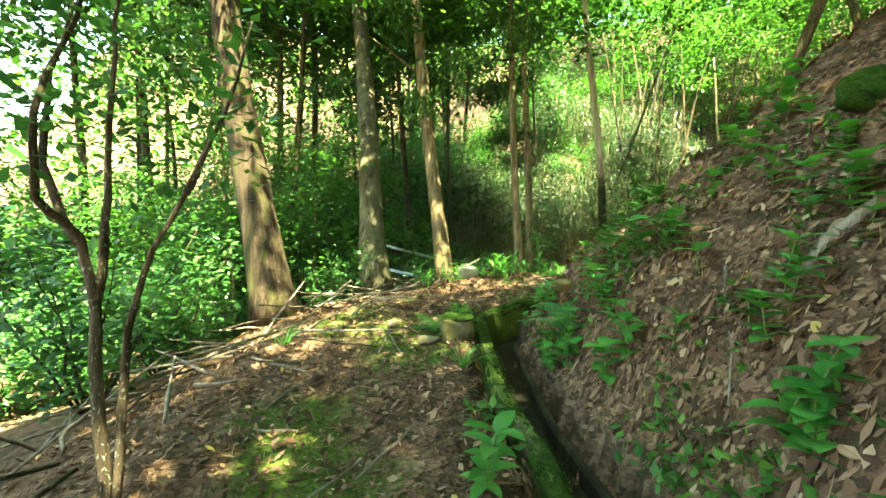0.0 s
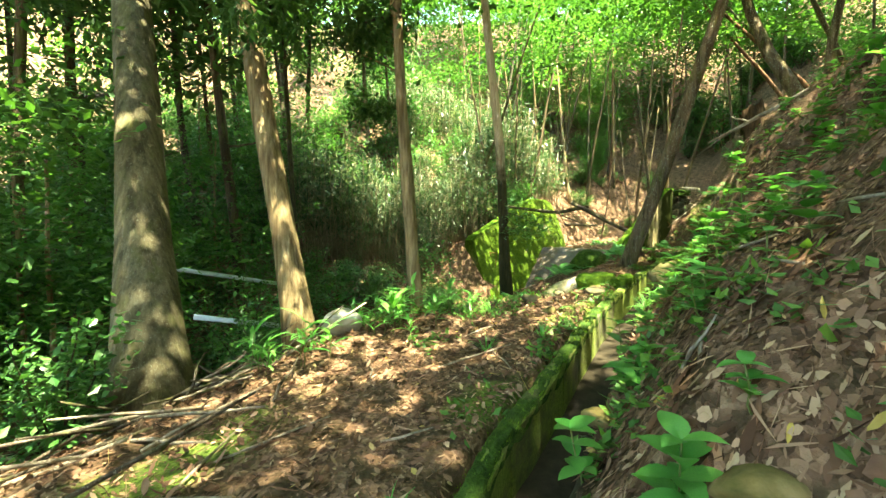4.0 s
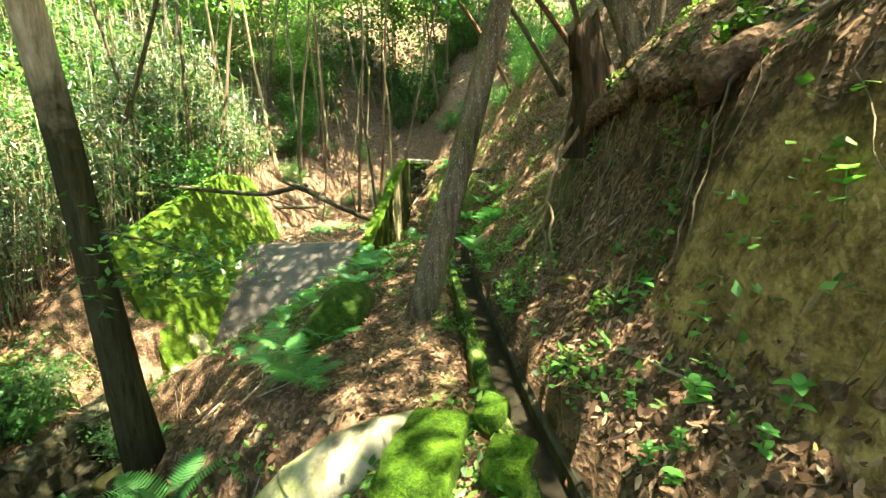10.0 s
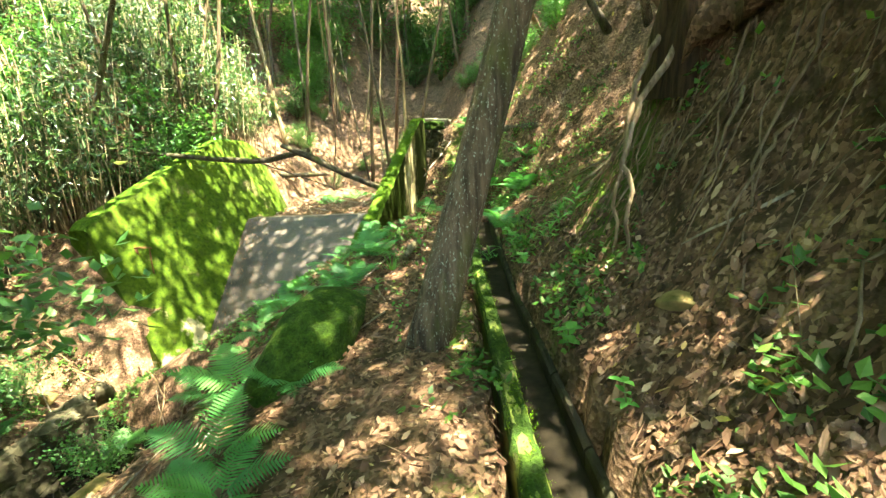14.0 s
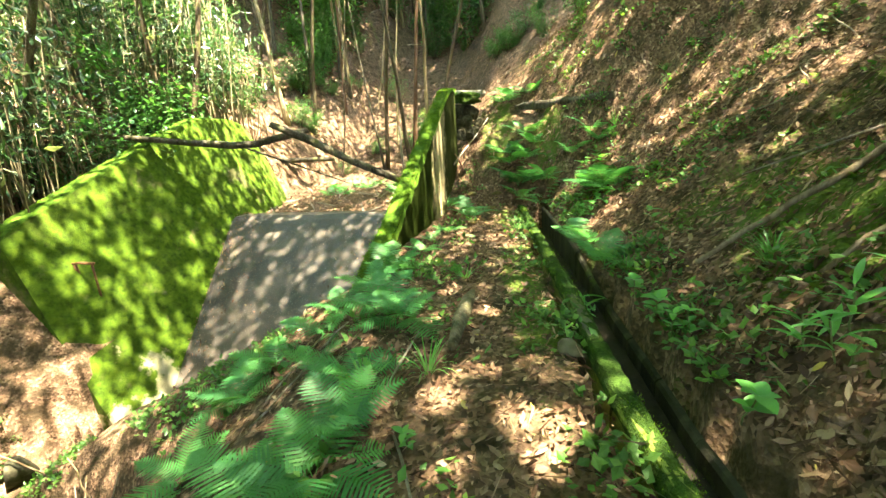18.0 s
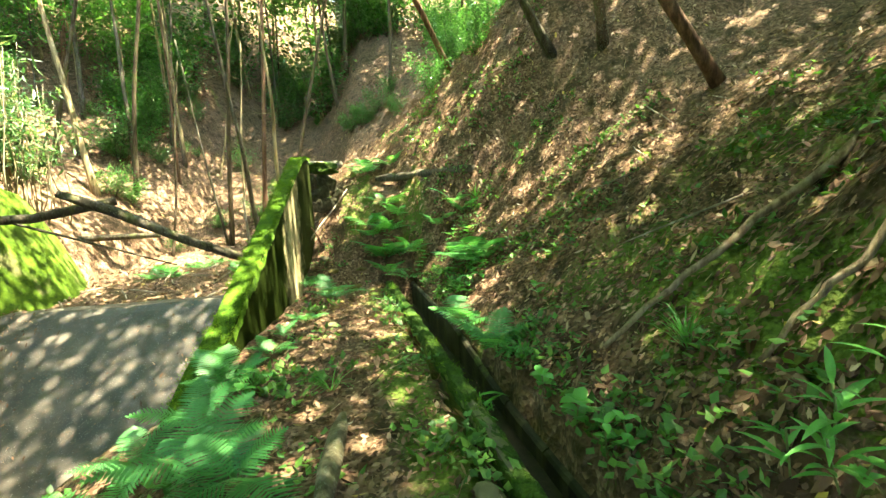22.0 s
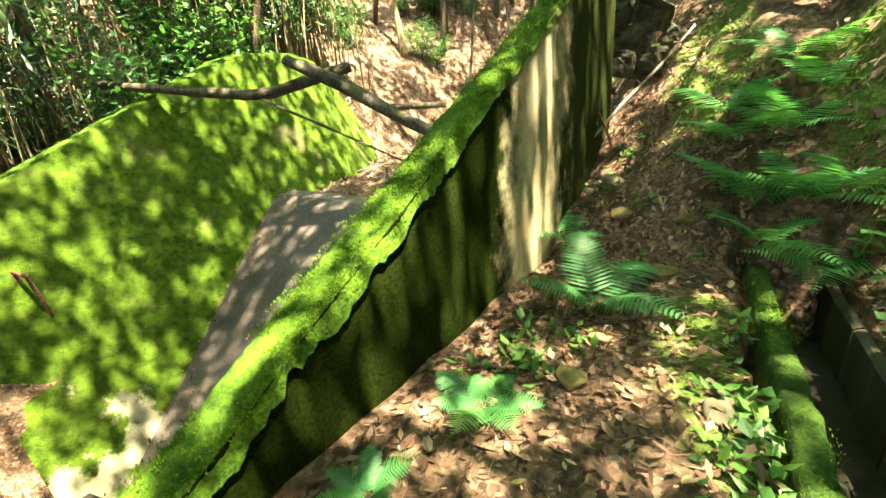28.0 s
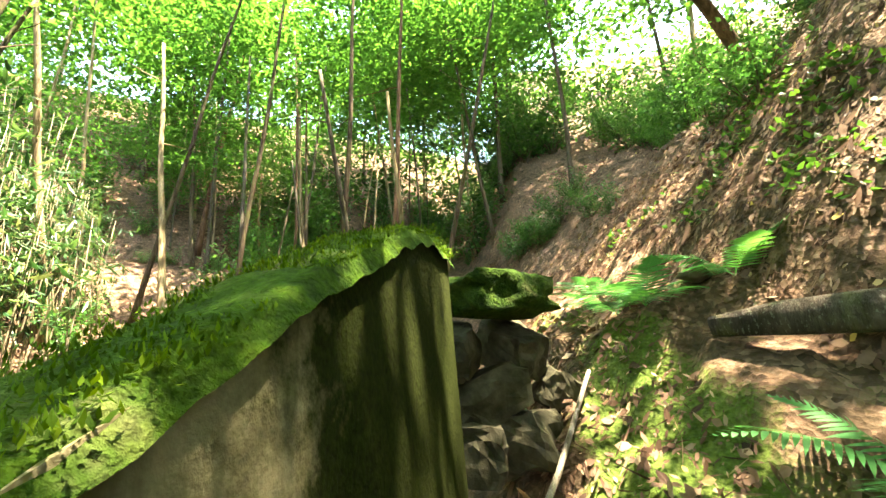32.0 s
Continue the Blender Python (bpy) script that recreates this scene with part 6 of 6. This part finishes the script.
# ---- leaf litter ----
def flat_leaves(name, x, y, g, big, height=None, slim=1.0):
    """Fallen leaves lying on the ground, or on the surface that height gives."""
    n = len(x)
    e = 0.05
    lie = height or ground_height
    z = lie(x, y)
    sx, sy = (lie(x + e, y) - z) / e, (lie(x, y + e) - z) / e
    sx, sy = np.clip(sx, -1.2, 1.2), np.clip(sy, -1.2, 1.2)
    if height is None:
        z = np.array([rough_height(a, c, h) for a, c, h in zip(x.tolist(), y.tolist(), z.tolist())])
    z = z + g.uniform(0.004, 0.022, n)
    ang = g.uniform(0, 6.28, n)
    ln = g.choice([0.018, 0.025, 0.033, 0.043, 0.058], n) * g.uniform(0.7, 1.3, n) * big
    wd = ln * g.uniform(0.14, 0.28, n) * slim
    dx, dy = np.cos(ang), np.sin(ang)
    lift = g.normal(0, 0.34, n)
    roll = g.normal(0, 0.42, n)
    curl = g.uniform(-0.3, 0.7, n)
    d = np.stack([dx, dy, dx * sx + dy * sy + lift], 1)
    s = np.stack([-dy, dx, -dy * sx + dx * sy + roll], 1)
    c = np.stack([x, y, z + np.abs(lift) * ln * 0.5], 1)
    up = np.array((0, 0, 1.0))
    a = c - d * (ln / 2)[:, None]
    b = c + d * (ln / 2)[:, None] + up * (curl * ln * 0.3)[:, None]
    w = s * wd[:, None] + up * (curl * wd)[:, None]
    v = -s * wd[:, None] + up * (curl * wd)[:, None]
    e1, e2 = d * (ln * 0.14)[:, None], d * (ln * 0.24)[:, None]
    verts = np.stack([a, c + w - e1, c + w * 0.72 + e2, b, c + v * 0.72 + e2, c + v - e1], 1).reshape(-1, 3)
    k = np.arange(n)[:, None] * 6
    faces = np.concatenate([k + np.array([0, 3, 2, 1]), k + np.array([0, 5, 4, 3])]).tolist()
    return raw(name, verts.tolist(), faces, LITTER)


def litter(name, count, seed, big=1.0, slim=1.0):
    g = np.random.default_rng(seed)
    x, y = g.uniform(-4, 13, count * 3), g.uniform(-4, 19.5, count * 3)
    u, yy = offsets(x, y)
    p = ACROSS[0] * x + ACROSS[1] * y
    q = ALONG[0] * x + ALONG[1] * y
    ok = (np.abs(u) > 0.24) & (u > -3.4) & (u < 8.0) & ~((q > 12.0) & (p < -4.98)) & (g.uniform(0, 1, count * 3) < np.exp(-np.maximum(np.abs(u) - 1.5, 0) * np.where(u > 0, 0.16, 0.30)) * np.where((u > 0.25) & (u < 3.2), 1.0, 0.6))
    if 0.5 < slim < 1:
        ok &= u > 1.3
    if slim < 0.5:
        ok &= (u < 0.45) | (yy > 10.6) | (yy < 4.0)
    clay = (yy > 4.1) & (yy < 6.6) & (u > 0.82) & (u < 1.15)
    ok &= ~clay | (g.uniform(0, 1, count * 3) < 0.12)
    return flat_leaves(name, x[ok][:count], y[ok][:count], g, big, None, slim)


tagged(litter("leaf_litter", 215000, 3), "carpet of dry brown fallen leaves over the forest floor", "leaf litter", kind="stuff")


tagged(litter("large_litter", 52000, 6, 1.05, 0.9), "large curled brown leaves on the slopes", "leaf litter", kind="stuff")
g = np.random.default_rng(15)
q, p = g.uniform(9.0, 17.5, 30000), -11.55 - np.abs(g.normal(0, 2.2, 30000))
tagged(flat_leaves("bank_litter", 0.65 * q + 0.76 * p, 0.76 * q - 0.65 * p, g, 1.7), "dark bamboo and tree leaves fallen on the far bank", "leaf litter", kind="stuff")


def clods(count, seed):
    """Crumbs of earth and small stones sticking out of the cut bank."""
    g = np.random.default_rng(seed)
    bm = bmesh.new()
    bmesh.ops.create_icosphere(bm, subdivisions=1, radius=1.0)
    ball = np.array([v.co[:] for v in bm.verts])
    tris = np.array([[v.index for v in f.verts] for f in bm.faces])
    bm.free()
    verts, faces = [], []
    for k in range(count):
        o = bank_point(g.uniform(3.6, 10.4), g.uniform(0.3, 0.85), 0.006)
        size = g.choice([0.012, 0.018, 0.026, 0.038], 1)[0] * g.uniform(0.7, 1.4, 3)
        faces += (tris + len(ball) * k).tolist()
        verts += (ball * g.uniform(0.65, 1.15, (len(ball), 1)) * size + np.array(o)).tolist()
    return raw("clods", verts, faces, SOIL)


tagged(clods(800, 16), "crumbs of brown earth and small stones on the cut bank", "soil", kind="stuff")
tagged(litter("needle_litter", 45000, 5, 2.0, 0.09), "dry needles and fine twigs strewn over the forest floor", "litter", kind="stuff")


def slab_height(x, y):
    q = ALONG[0] * x + ALONG[1] * y
    return -0.19 - np.maximum(16.7 - q, 0) * 0.86


g = np.random.default_rng(12)
q, p = g.uniform(12.6, 16.95, 2600), -5.35 - np.abs(g.normal(0, 1.0, 2600)) ** 1.4
p = np.where(g.uniform(0, 1, 2600) < 0.4, -10.2 + np.abs(g.normal(0, 0.5, 2600)), p)
ok = p > -10.2
q, p = q[ok], p[ok]
tagged(flat_leaves("slab_litter", 0.65 * q + 0.76 * p, 0.76 * q - 0.65 * p, g, 0.9, slab_height), "dry leaves and debris scattered on the spillway slab", "leaf litter", kind="stuff")
q, p = g.uniform(16.9, 31, 46000), g.uniform(-14, 4, 46000)
ok = ~((q < 18.5) & (p > -4.7))
q, p = q[ok], p[ok]
tagged(flat_leaves("gully_litter", 0.65 * q + 0.76 * p, 0.76 * q - 0.65 * p, g, 1.7), "fallen leaves over the gully above the spillway", "leaf litter", kind="stuff")


# stream stones and water below the spillway
w = link("stream_water", tube([(-1.0, 12.6, -2.96), (-1.0, 12.6, -2.94)], [4.2, 4.2], 28), WATER)
tagged(w, "dark shallow stream water below the spillway", "water", kind="structure")
gs = random.Random(4)
for k in range(16):
    x, y = gs.uniform(-3.5, 0.6), gs.uniform(10.4, 14.6)
    fern(x, y, gs.uniform(0.35, 0.55), 260 + k, 6, "green fern on the stream's bank")
for k in range(16):
    x, y = gs.uniform(-3.0, 0.9), gs.uniform(10.6, 15.6)
    stone(x, y, (gs.uniform(0.15, 0.4), gs.uniform(0.12, 0.3), gs.uniform(0.1, 0.22)), 60 + k, (RUBBLE, MOSSY_STONE)[k % 2], "damp boulder in the stream bed", 0.1, k, "stream boulders")
for k in range(60):
    q, p = gs.uniform(17.0, 20.5), gs.uniform(-10.2, -5.6)
    a = from_dam(q, p)
    c = from_dam(q + gs.uniform(-0.5, 0.5), p + gs.uniform(-0.5, 0.5))
    a.z, c.z = ground_at(a.x, a.y) + 0.05, ground_at(c.x, c.y) + gs.uniform(0.05, 0.2)
    pole("driftwood", wavy(a, c, 3, 0.06, k * 1.1), [0.012, 0.018, 0.015, 0.008], DEADWOOD, "bleached driftwood behind the spillway's crest", "stick", 5, 0.2, k * 0.5)

# the stones that hold the stream's far bank, dark to paint its shaded face, and the dry debris on it
for k in range(36):
    t = (k // 2) / 17
    x = -3.7 + 3.4 * t
    y = float(np.interp(x, [-4, -3.4, -2.8, -2.2, -1.6, -1.0, -0.4], [9.25, 9.5, 10.2, 10.85, 11.75, 12.9, 14.1]))
    b = link("bank_stone", block_mesh((gs.uniform(0.20, 0.28), gs.uniform(0.14, 0.2), gs.uniform(0.18, 0.24)), 80.0 + k, 0.3), RUBBLE, smooth=False)
    b.location, b.rotation_euler = (x + 0.05 * math.sin(k), y + 0.04 * math.cos(k * 2.0), -2.78 + 0.40 * (k % 2)), (0.1 * math.sin(k), 0.1 * math.cos(k), 0.95 + 0.2 * math.sin(k * 1.7))
    tagged(b, "dark stone in the stream's undercut bank, shade in its colour", "stone", "stones of the stream bank")
for k in range(70):
    x, y = gs.uniform(-5.5, 1.0), 0.0
    y = 13.9 - 0.33 * (x + 2.0) + abs(gs.gauss(0.2, 0.9))
    w, ln = gs.uniform(-0.6, 3.6), gs.uniform(0.5, 1.7)
    a = Vector((x, y, ground_at(x, y) + 0.03))
    c = Vector((x + math.cos(w) * ln, y + math.sin(w) * ln * 0.6, 0))
    c.z = ground_at(c.x, c.y) + gs.uniform(0.05, 0.5)
    if not not_dam(c.x, c.y):
        continue
    pole("dead_cane", wavy(a, c, 3, 0.06, k * 1.3), [0.009, 0.010, 0.008, 0.005], DEADWOOD if k % 2 else CANE, "dry broken bamboo cane on the stream's bank", "stick", 5, 0.1, k * 0.4)
